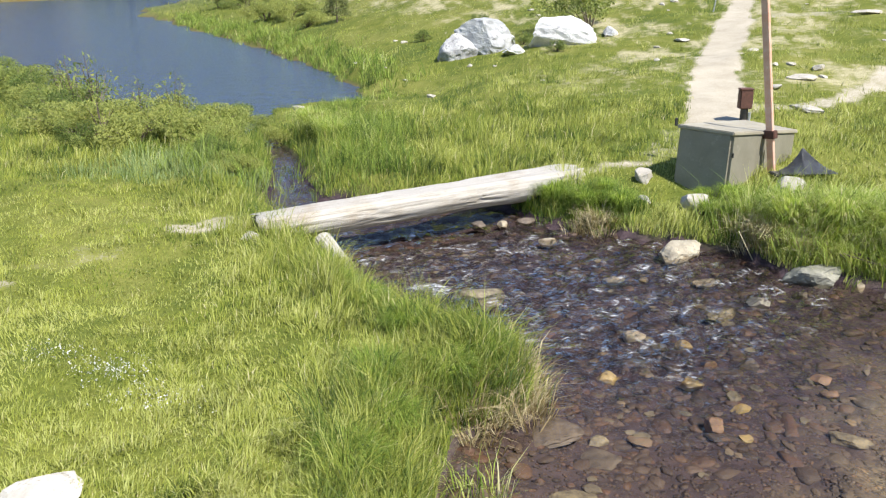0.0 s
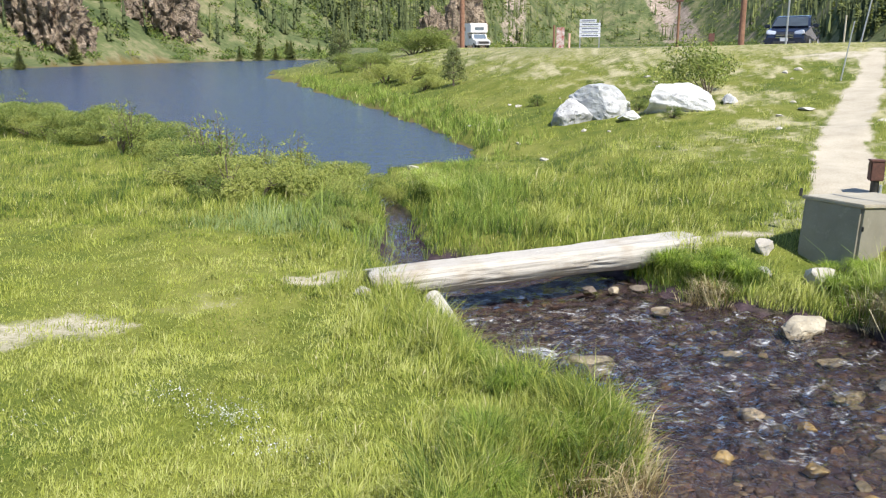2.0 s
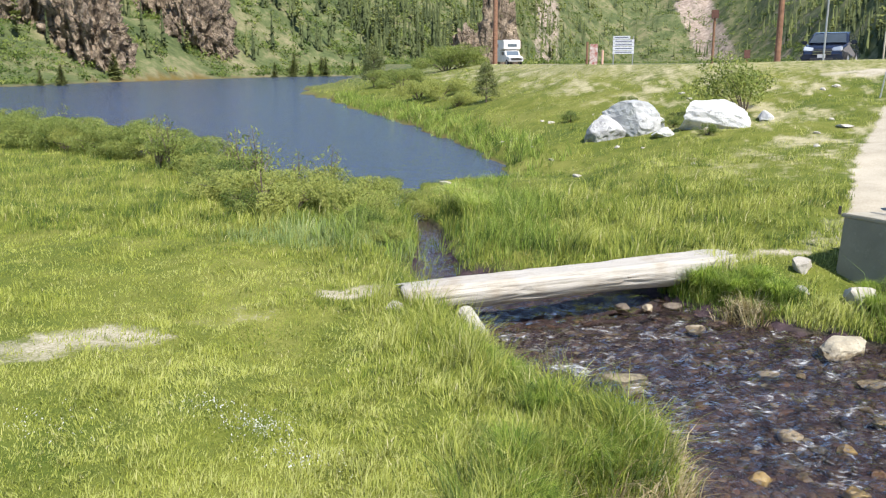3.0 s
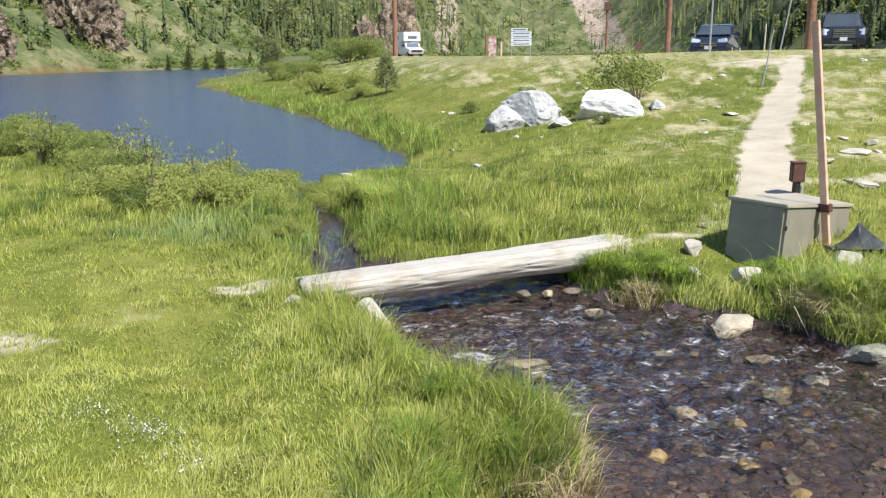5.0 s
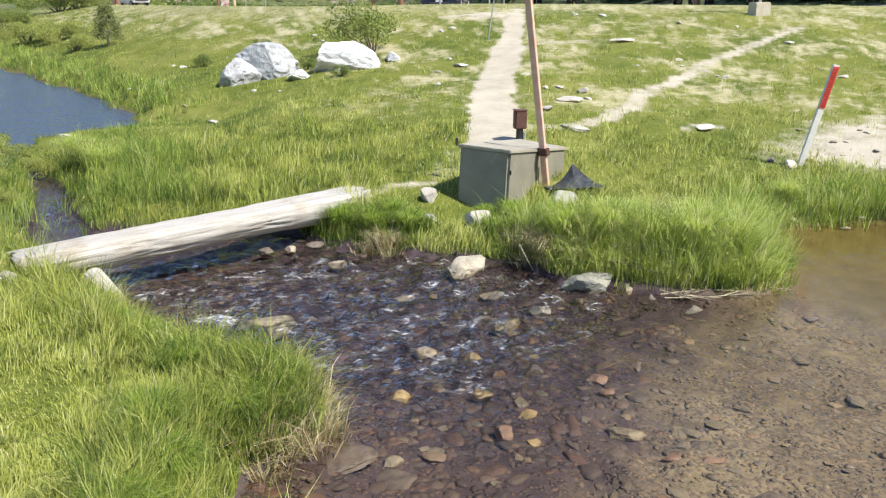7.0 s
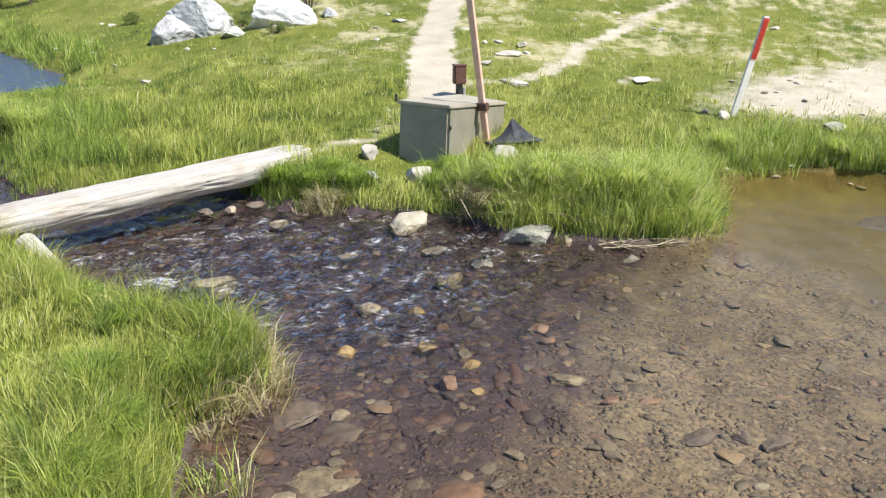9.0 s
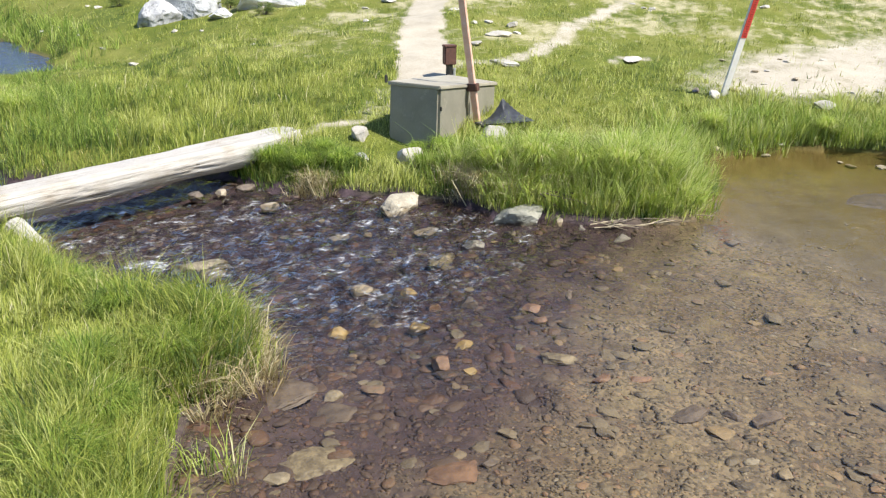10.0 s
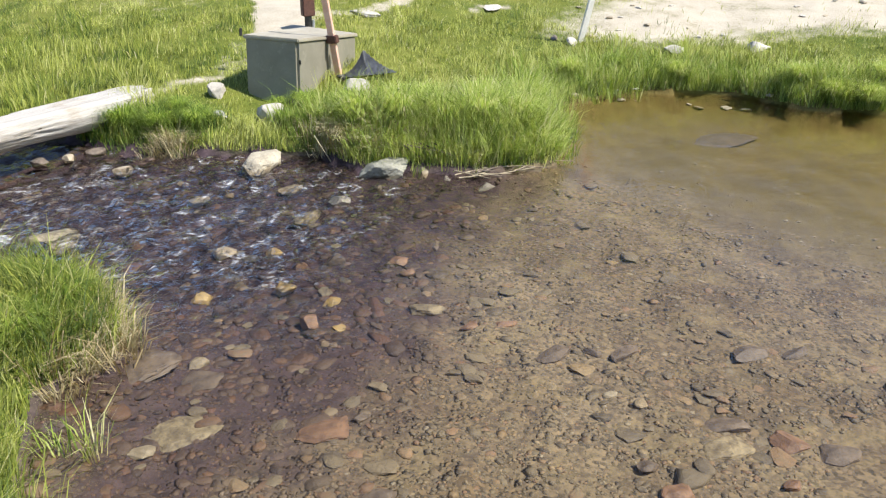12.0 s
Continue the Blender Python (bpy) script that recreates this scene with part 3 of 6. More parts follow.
# ---- the land, one sheet to the horizon ----
def build_ground():
    az = np.concatenate([np.arange(-46, 60, 0.36), np.arange(60, 314, 7.0)])
    rr = np.concatenate([[0.0], np.geomspace(0.5, 1500, 400)])
    A, R = np.meshgrid(np.radians(az), rr)
    x, y = R * np.sin(A), R * np.cos(A)
    z = ground_z(x.ravel(), y.ravel())
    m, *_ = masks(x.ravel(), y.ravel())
    n, k = len(az), len(rr)
    i, j = np.meshgrid(np.arange(k - 1), np.arange(n), indexing="ij")
    a, b = i * n + j, i * n + (j + 1) % n
    faces = np.stack([a, b, b + n, a + n], -1).reshape(-1, 4)
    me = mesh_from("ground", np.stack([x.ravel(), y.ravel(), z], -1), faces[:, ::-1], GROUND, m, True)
    return tagged(new("ground", me), "green meadow with dirt trails, gravel stream bed and rising hillsides", "ground", kind="structure")


build_ground()


# ---- water ----
def build_water():
    step = 0.045
    xs, ys = np.arange(-4.6, 13.0, step), np.arange(0.4, 14.9, step)
    X, Y = np.meshgrid(xs, ys)
    d, ins = poly_dist(X, Y, RIFFLE_AREA)
    rough = np.where(ins, 0.35 + 0.65 * smooth(0, 0.6, d), 0.35 * smooth(0.7, 0, d))
    u, v = X * 0.8 + Y * 0.6, -X * 0.6 + Y * 0.8
    h = 0.014 * wave(u * 0.6, v, 0.55, 21) + 0.016 * wave(u, v, 0.26, 22) + 0.013 * wave(u, v, 0.14, 23)
    Z = rough * h + 0.0012 * wave(X, Y, 0.9, 24)
    foam_glint = np.zeros(X.shape)
    for fx, fy, fr, amount in ((-0.3, 6.6, 0.5, 0.75), (0.2, 6.25, 0.3, 0.6), (1.15, 6.0, 0.3, 0.6), (1.75, 6.1, 0.3, 0.55), (0.5, 5.5, 0.3, 0.55), (0.55, 4.95, 0.3, 0.5), (2.55, 6.55, 0.3, 0.55),
                               (-0.9, 7.4, 0.4, 0.6), (0.6, 7.6, 0.5, 0.6), (1.0, 6.9, 0.4, 0.5), (1.3, 5.2, 0.4, 0.5), (-0.4, 7.9, 0.4, 0.35), (1.9, 7.1, 0.4, 0.45)):
        foam_glint = np.maximum(foam_glint, amount * smooth(fr, 0, np.hypot(X - fx, (Y - fy) * 1.3)))
    # thin flecks all over the riffle, painted in for foam and sparkle
    foam_glint = np.maximum(foam_glint, rough * np.clip(0.30 + 0.22 * wave(X, Y, 0.6, 27), 0, 0.5))
    rough = rough * np.clip(0.8 + 0.4 * wave(X, Y, 1.1, 26), 0.25, 1.0)
    # a light ruffle where the current dies out in the pond
    rough = np.maximum(rough, 0.16 * smooth(1.3, 0.75, np.hypot((X - 3.45) / 1.25, (Y - 4.6) / 1.1)))
    # smooth water in the shade of the log
    dl, _ = poly_dist(X, Y, [(-2.0, 7.45), (1.29, 9.38)], False)
    foam_glint, rough = foam_glint * smooth(0.25, 0.6, dl), rough * (0.12 + 0.88 * smooth(0.2, 0.6, dl))
    n = len(xs)
    i, j = np.meshgrid(np.arange(len(ys) - 1), np.arange(n - 1), indexing="ij")
    a = i * n + j
    faces = np.stack([a, a + 1, a + 1 + n, a + n], -1).reshape(-1, 4)
    me = mesh_from("stream_water", np.stack([X.ravel(), Y.ravel(), Z.ravel()], -1), faces, RIFFLE, {"foam_glint": foam_glint.ravel(), "rough": (0.05 + 0.95 * rough).ravel()}, True)
    tagged(new("stream_water", me), "shallow clear stream running in riffles over gravel", "water", kind="structure")
    lx, ly = np.linspace(-125, 2, 60), np.linspace(ys[-1], 185, 80)
    X, Y = np.meshgrid(lx, ly)
    i, j = np.meshgrid(np.arange(79), np.arange(59), indexing="ij")
    a = i * 60 + j
    faces = np.stack([a, a + 1, a + 61, a + 60], -1).reshape(-1, 4)
    me = mesh_from("lake_water", np.stack([X.ravel(), Y.ravel(), 0.001 * np.ones(X.size)], -1), faces, LAKEW, None, True)
    tagged(new("lake_water", me), "blue wind-rippled mountain lake", "water", kind="structure")


build_water()


# ---- grass ----
def blades(name, x, y, z, h, w, tint, lean, material, seed, label, way=None, simple=False):
    """Bent blades of grass, each of three triangles, or of one where they are small."""
    r = np.random.RandomState(seed)
    n = len(x)
    a = r.uniform(0, 6.283, n)
    b = r.uniform(0, 6.283, n) if way is None else way
    wx, wy = np.cos(a) * w / 2, np.sin(a) * w / 2
    lx, ly = np.cos(b) * lean * h, np.sin(b) * lean * h
    base = np.stack([x, y, z - 0.02], -1)
    side = np.stack([wx, wy, np.zeros(n)], -1)
    tip = base + np.stack([lx, ly, h * np.sqrt(np.clip(1 - lean * lean * 0.6, 0.1, 1))], -1)
    if simple:
        V, F, per = np.stack([base - side, base + side, tip], 1), np.arange(3 * n).reshape(-1, 3), 3
    else:
        mid = base + np.stack([lx * 0.3, ly * 0.3, h * 0.58], -1)
        V, per = np.stack([base - side, base + side, mid - side * 0.8, mid + side * 0.8, tip], 1), 5
        k = np.arange(n)[:, None] * 5
        F = np.concatenate([k + [0, 1, 3], k + [0, 3, 2], k + [2, 3, 4]], 1).reshape(-1, 3)
    me = mesh_from(name, V.reshape(-1, 3), F, material, {"tint": np.repeat(tint, per)})
    return tagged(new(name, me), label, "grass", kind="stuff")


def grass_height(x, y, ds):
    """Tall by the water and behind the log, short on the trodden meadow."""
    left = x < np.interp(y, [0, 4, 5.2, 8.3, 9.5, 12.4, 16, 33], [-0.3, 0.1, 0.4, -1.5, -2.1, -2.8, -4.5, -8])
    h = np.where(left, 0.06 + 0.02 * wave(x, y, 1.6, 31), 0.12 + 0.04 * wave(x, y, 1.6, 31))
    h = h + np.where(left, 0.17, 0.14) * smooth(1.5, 0.2, ds) * (0.8 + 0.4 * wave(x, y, 0.8, 32))
    sedge = smooth(9.3, 10.3, y) * smooth(21, 17, y) * smooth(3.4, 1.0, x - 0.1 * (y - 9)) * smooth(-6.5, -4.5, x)
    h = np.maximum(h, sedge * (0.185 + 0.06 * wave(x, y, 1.1, 33)))
    tuft = 0.8 + 0.35 * wave(x, y, 0.45, 34) + 0.25 * wave(x, y, 1.3, 35)
    h = h * np.clip(tuft, 0.35, 1.5)
    h = np.where((y > 8.6) & (y < 11.3) & (ds < 0.4) & (x < 0), np.minimum(h, 0.12), h)
    h = h * (1 - 0.6 * smooth(1.1, 0.3, np.hypot(x - 2.25, y - 8.75)))
    far = smooth(8.6, 10.5, y) * left
    h = np.maximum(h, far * (0.15 + 0.04 * wave(x, y, 1.4, 36)))
    # low by the open water where the lake drains
    low = smooth(13.6, 15.4, y) * smooth(20.5, 19.0, y) * smooth(-6.5, -5.5, x) * smooth(0.3, -0.9, x)
    h = h * (1 - 0.55 * low)
    return np.clip(h, 0.045, 0.6)


def scatter(n, r0, r1, a0, a1, seed):
    r = np.random.RandomState(seed)
    R = np.exp(r.uniform(np.log(r0), np.log(r1), n))
    A = np.radians(r.uniform(a0, a1, n))
    return (R * np.sin(A)).astype(np.float32), (R * np.cos(A)).astype(np.float32), r


def tufted(n, per, r0, r1, a0, a1, seed, spread):
    """Places of blades in tufts: x, y, the way that each leans, and a value for its tuft."""
    cx, cy, r = scatter(n // per, r0, r1, a0, a1, seed)
    k = np.repeat(np.arange(len(cx)), per)
    sp = (spread * np.hypot(cx, cy) * r.lognormal(0, 0.4, len(cx)))[k]
    ox, oy = r.normal(0, 1, len(k)), r.normal(0, 1, len(k))
    x, y = (cx[k] + ox * sp).astype(np.float32), (cy[k] + oy * sp).astype(np.float32)
    th = 0.5 + 2.4 * wave(x, y, 1.3, 62) + r.normal(0, 0.6, len(cx))[k]
    way = np.arctan2(0.7 * oy + 0.9 * np.sin(th) + r.normal(0, 0.35, len(k)), 0.7 * ox + 0.9 * np.cos(th) + r.normal(0, 0.35, len(k)))
    return x, y, way, r.normal(0, 1, len(cx))[k], r


def build_grass():
    for name, n, per, r0, r1, w0, hs, seed, simple in (("meadow_grass", 640000, 16, 2.4, 13.5, 0.0048, 0.95, 41, False), ("slope_grass", 330000, 12, 13, 36, 0.010, 0.8, 42, True), ("shore_grass", 70000, 8, 35, 110, 0.04, 1.0, 43, True)):
        x, y, way, own, r = tufted(n, per, r0, r1, -44, 58, seed, 0.0085)
        n = len(x)
        m, ds, wet, beyond = masks(x, y)
        z = ground_z(x, y)
        thin = np.clip(1 - 1.5 * np.maximum(m["dirt"] - 0.25, 0) - 0.75 * m["dry"], 0.0, 1)
        keep = (~wet) & (~beyond) & (z < 3.0) & (r.uniform(0, 1, n) < thin) & (m["dirt"] + 0.4 * wave(x, y, 0.35, 44) < 0.66)
        x, y, z, ds, dry, way, own = x[keep], y[keep], z[keep], ds[keep], m["dry"][keep], way[keep], own[keep]
        k = len(x)
        R = np.hypot(x, y)
        h = grass_height(x, y, ds) * r.uniform(0.55, 1.25, k) * hs * (1 - 0.5 * dry) * np.clip(1 + 0.28 * own, 0.5, 1.8)
        w = w0 * r.uniform(0.6, 1.5, k) * (0.85 + 0.15 * R / r0)
        left = x < np.interp(y, [0, 4, 5.2, 8.3, 9.5, 12.4, 16, 33], [-0.3, 0.1, 0.4, -1.5, -2.1, -2.8, -4.5, -8])
        tint = 0.46 + 0.15 * wave(x, y, 2.3, 46) + 0.08 * wave(x, y, 0.55, 45) + 0.11 * own + 0.42 * dry + r.normal(0, 0.085, k) - 0.10 * smooth(0.8, 0.1, ds)
        tint = tint + np.where(left, 0.04 * smooth(0.6, 1.8, ds) * smooth(10.5, 9, y) + 0.05 * smooth(0.3, 0.9, ds), -0.05 * smooth(9.0, 10, y) * smooth(15, 12, R))
        tint = tint + 0.06 * smooth(0.5, 2.0, x - 0.1 * (y - 8)) * smooth(13, 10, y)
        tint = tint - 0.04 * smooth(13, 16, R) + 0.12 * smooth(9.5, 12.5, y) * smooth(2.0, 4.5, x)
        tint = tint + smooth(11, 15, R) * (0.15 * wave(x, y, 0.8, 52) + 0.15 * wave(x, y, 1.9, 53))
        h = h * (1 + 0.5 * smooth(11, 15, R) * wave(x, y, 0.8, 54))
        lawn = left * smooth(1.0, 2.2, ds) * smooth(10.5, 9.0, y)
        tint = np.where(lawn > 0, tint * (1 - 0.45 * lawn) + 0.45 * lawn * (0.55 + 0.07 * wave(x, y, 1.4, 58) + 0.05 * wave(x, y, 0.4, 59)), tint)
        tint = tint - 0.13 * left * smooth(8.0, 9.5, y) - 0.03 * left + 0.05 * left * smooth(6.5, 4.5, y) * smooth(-1.5, -2.5, x)
        tint = tint + 0.16 * smooth(0.75, 0.3, np.hypot(x - 2.15, y - 8.25))
        tint = tint - 0.07 * (~left) * smooth(9.5, 12, y) * smooth(26, 22, R)
        tint = np.minimum(tint, 0.66 + 0.4 * dry)
        straw = r.uniform(0, 1, k) < 0.02 * (1 - 0.7 * lawn)
        tint = np.clip(np.where(straw, r.uniform(0.8, 1.0, k), tint), 0, 1)
        lean = r.uniform(0.1, 0.95, k)
        # a silvery stand in front of the willows
        pale = (r.uniform(0, 1, k) < 0.6 * smooth(1.5, 0.6, np.hypot((x + 3.6) / 1.35, (y - 10.15) / 0.6))) if r0 < 5 else np.zeros(k, bool)
        g = ~pale
        blades(name, x[g], y[g], z[g], h[g], w[g], tint[g], lean[g], GRASS, seed + 5, "mixed green meadow grass with pale seed stalks", way[g], simple)
        if pale.any():
            blades("silvery_grass", x[pale], y[pale], z[pale], h[pale] * 1.25, w[pale], np.clip(0.36 + 0.12 * own[pale], 0, 1), lean[pale] * 0.7, SILVER, seed + 6, "tall silvery blue-green grass before the willows", way[pale])


build_grass()
gx, gy, gr = scatter(70000, 0.6, 11, 58, 316, 48)
gm, gds, gwet, _ = masks(gx, gy)
gok = ~gwet
gx, gy, gds = gx[gok], gy[gok], gds[gok]
blades("meadow_grass", gx, gy, ground_z(gx, gy), grass_height(gx, gy, gds) * gr.uniform(0.6, 1.2, len(gx)), 0.012 * gr.uniform(0.6, 1.5, len(gx)), np.clip(0.5 + 0.15 * wave(gx, gy, 2.3, 46) + gr.normal(0, 0.1, len(gx)), 0, 1), gr.uniform(0.1, 0.8, len(gx)), GRASS, 49,
       "mixed green meadow grass round the viewpoint")


def fringe(name, pts, n, h0, h1, seed, spread=0.22, w=0.0075, tint=0.40, material=None, label="tall green sedge on the stream bank", lean=(0.2, 0.95), deep=-0.05):
    """Tall blades along a bank."""
    r = np.random.RandomState(seed)
    P = np.array(pts, float)
    seg = np.r_[0, np.cumsum(np.hypot(*np.diff(P, axis=0).T))]
    per = 14
    s0, c = r.uniform(0, seg[-1], n // per), np.repeat(np.arange(n // per), per)
    n = len(c)
    cx, cy = np.interp(s0, seg, P[:, 0]) + r.normal(0, spread, n // per), np.interp(s0, seg, P[:, 1]) + r.normal(0, spread, n // per)
    ox, oy = r.normal(0, 1, n), r.normal(0, 1, n)
    x, y = cx[c] + ox * 0.035, cy[c] + oy * 0.035
    th = r.uniform(0, 6.283, n // per)[c]
    way = np.arctan2(oy + np.sin(th), ox + np.cos(th))
    size, own = np.clip(r.lognormal(-0.12, 0.33, n // per), 0.4, 1.6)[c], r.normal(0, 1, n // per)[c]
    z = ground_z(x, y)
    keep = z > deep
    x, y, z, way, size, own = x[keep], y[keep], z[keep], way[keep], size[keep], own[keep]
    k = len(x)
    blades(name, x, y, z, r.uniform(h0, h1, k) * size, w * r.uniform(0.5, 1.4, k), np.clip(tint + 0.12 * wave(x, y, 0.5, seed) + 0.11 * own + r.normal(0, 0.11, k), 0, 1), r.uniform(*lean, k), material or SEDGE, seed, label, way)


fringe("sedge_tussocks", [(-1.75, 7.6), (-1.4, 6.85), (-0.95, 6.2), (-0.55, 5.6), (-0.25, 5.3)], 7000, 0.14, 0.3, 60, 0.14, 0.0055, 0.46, GRASS)
fringe("sedge_tussocks", [(-0.3, 5.2), (0.02, 4.98), (0.2, 4.82), (0.18, 4.6), (0.0, 4.35)], 5200, 0.2, 0.4, 61, 0.12, 0.0055, 0.39, GRASS)
fringe("sedge_tussocks", [(-0.32, 4.3), (-0.42, 3.9), (-0.46, 3.2), (-0.5, 2.6)], 4800, 0.18, 0.36, 62, 0.14, 0.005, 0.38, GRASS)
fringe("sedge_tussocks", [(0.75, 9.0), (1.3, 8.6), (1.75, 8.3)], 3200, 0.12, 0.24, 63, 0.11, tint=0.34)
fringe("sedge_tussocks", [(2.8, 8.0), (3.25, 7.5), (3.75, 7.05), (4.2, 6.75), (4.5, 6.6), (4.9, 7.1), (5.5, 7.9)], 13000, 0.2, 0.42, 64, 0.18, tint=0.56)
fringe("sedge_tussocks", [(3.0, 7.5), (3.4, 7.12), (3.9, 6.82), (4.35, 6.62), (4.7, 6.7)], 5200, 0.24, 0.42, 75, 0.13, tint=0.62)
fringe("sedge_tussocks", [(2.95, 7.15), (3.3, 6.92), (3.75, 6.62), (4.2, 6.4), (4.6, 6.4), (4.95, 6.75)], 3600, 0.14, 0.34, 74, 0.07, tint=0.62, lean=(0.4, 1.05), deep=-0.12)
fringe("sedge_tussocks", [(5.9, 8.4), (6.9, 8.45), (7.6, 8.38), (8.5, 7.75), (8.72, 6.9), (9.5, 6.2), (11, 5.35)], 11000, 0.2, 0.4, 65, 0.16, tint=0.54)
fringe("sedge_tussocks", [(-3.1, 10), (-3.5, 11.8), (-4.2, 13.4)], 2600, 0.25, 0.45, 66, 0.3, 0.007)
fringe("sedge_tussocks", [(-1.2, 10), (-1.4, 11.5), (-1.7, 13)], 4500, 0.2, 0.36, 67, 0.35, 0.006)
fringe("sedge_tussocks", [(-1.7, 13), (-2.2, 14.5), (-2.6, 16), (-1.6, 17.6)], 2600, 0.1, 0.22, 73, 0.25, 0.007)
fringe("shore_reeds", [(-1.6, 19.2), (-2.6, 22.5), (-4.7, 27), (-7.2, 33), (-11.6, 42), (-19, 57)], 8000, 0.22, 0.48, 72, 0.4, 0.014, 0.42, label="tall pale green reeds along the lake shore")
fringe("dead_sedge", [(0.2, 5.1), (0.38, 4.9), (0.37, 4.55), (0.16, 4.25), (-0.02, 4.1)], 1500, 0.12, 0.27, 68, 0.06, tint=0.6, material=STRAW, label="dry straw-coloured sedge hanging over the water", lean=(0.6, 1.1))
fringe("dead_sedge", [(1.25, 8.35), (1.5, 8.2)], 420, 0.14, 0.3, 69, 0.06, tint=0.6, material=STRAW, label="dry straw-coloured sedge hanging over the water", lean=(0.6, 1.1))
fringe("dead_sedge", [(2.62, 7.85), (2.8, 7.35), (3.2, 6.98)], 700, 0.16, 0.36, 79, 0.07, tint=0.7, material=STRAW, label="pale dry sedge spilling over the bank", lean=(0.6, 1.1))
fringe("reed_clump", [(0.06, 3.62), (0.18, 3.6)], 70, 0.2, 0.42, 70, 0.06, 0.007, 0.62, label="sparse pale reeds standing in shallow water", lean=(0.3, 0.95), deep=-0.4)



def tussock(seed, r0, h, n, material, bias, label):
    """A clump of long blades that arch outwards from one root."""
    r = np.random.RandomState(seed)
    a = r.uniform(0, 6.283, n)
    out, up = np.stack([np.cos(a), np.sin(a), np.zeros(n)], -1), np.array([0, 0, 1.0])
    side = np.stack([-np.sin(a), np.cos(a), np.zeros(n)], -1) * (0.0031 * r.uniform(0.6, 1.5, n))[:, None]
    foot = out * (r0 * 0.38 * r.uniform(0, 1, n))[:, None] - up * 0.03
    reach, top = (r0 * r.uniform(0.15, 1.0, n))[:, None], (h * r.uniform(0.55, 1.1, n))[:, None]
    droop = r.uniform(0.0, 0.75, n)[:, None]
    p1 = foot + out * reach * 0.22 + up * top * 0.6
    p2 = foot + out * reach * 0.62 + up * top * (0.98 - 0.15 * droop)
    tip = foot + out * reach * 1.1 + up * top * (1.1 - 0.75 * droop)
    V = np.stack([foot - side, foot + side, p1 - side, p1 + side, p2 - side * 0.7, p2 + side * 0.7, tip], 1).reshape(-1, 3)
    k = np.arange(n)[:, None] * 7
    F = np.concatenate([k + [0, 1, 3], k + [0, 3, 2], k + [2, 3, 5], k + [2, 5, 4], k + [4, 5, 6]], 1).reshape(-1, 3)
    tint = np.clip(bias + r.normal(0, 0.15, n), 0, 1)
    me = mesh_from("grass_tussock", V, F, material, {"tint": np.repeat(tint, 7)})
    return tagged(new("grass_tussock", me), label, "grass", "tussocks on the banks")


def place_tussocks(first, spots):
    for k, (x, y, s) in enumerate(spots):
        m = pose(x, y, gz(x, y), 0, 0, k * 77) @ Matrix.Diagonal((s, s, s, 1))
        if k == 0:
            first.matrix_world = m
        else:
            copy_thing(first, m)


place_tussocks(tussock(801, 0.34, 0.34, 1100, SEDGE, 0.38, "dark green sedge tussock on the stream bank"),
               [(1.0, 8.85, 0.8), (1.32, 8.6, 0.9), (1.68, 8.42, 0.85), (1.55, 8.75, 0.7), (2.55, 8.2, 0.7), (2.78, 7.95, 0.8), (2.9, 8.6, 0.8), (2.62, 8.75, 0.55), (3.15, 8.1, 0.8),
                (0.75, 9.15, 0.6), (-0.05, 5.1, 0.8), (-0.55, 4.3, 0.8), (-0.75, 5.7, 0.8), (-0.6, 3.4, 0.85), (-1.3, 6.6, 0.7), (0.12, 4.75, 0.9), (-0.12, 4.45, 0.85), (-0.4, 5.05, 0.8), (-0.45, 3.85, 0.85), (-1.0, 6.05, 0.75), (4.75, 7.4, 0.8), (5.6, 8.25, 0.75), (7.2, 8.7, 0.7)])
place_tussocks(tussock(802, 0.42, 0.44, 1200, SEDGE, 0.6, "bright green sedge tussock arching over the water"),
               [(3.1, 7.45, 0.9), (3.45, 7.25, 1.0), (3.8, 6.95, 0.9), (4.15, 6.8, 1.0), (4.5, 6.75, 0.9), (3.75, 7.5, 0.9), (4.4, 7.3, 0.9), (5.1, 7.5, 0.8), (6.4, 8.6, 0.7), (7.9, 8.25, 0.7), (8.85, 7.1, 0.7), (9.6, 6.45, 0.7), (3.02, 7.25, 0.5), (3.36, 6.93, 0.4), (3.6, 6.95, 0.6), (3.98, 6.58, 0.42), (4.2, 6.62, 0.6), (4.62, 6.5, 0.5), (4.84, 6.9, 0.6), (8.95, 6.6, 0.7), (9.2, 6.3, 0.75), (9.9, 5.9, 0.8)])
place_tussocks(tussock(803, 0.4, 0.34, 600, STRAW, 0.8, "pale dry sedge tussock among green grass"),
               [(2.92, 7.42, 0.8), (3.55, 6.98, 0.7), (0.3, 4.75, 0.6), (1.42, 8.3, 0.6)])
place_tussocks(tussock(804, 0.5, 0.38, 600, SEDGE, 0.6, "pale silvery sedge clump beside the lake outlet"), [(-1.95, 12.2, 0.8), (-2.2, 12.7, 1.0), (-2.55, 13.5, 1.1)])


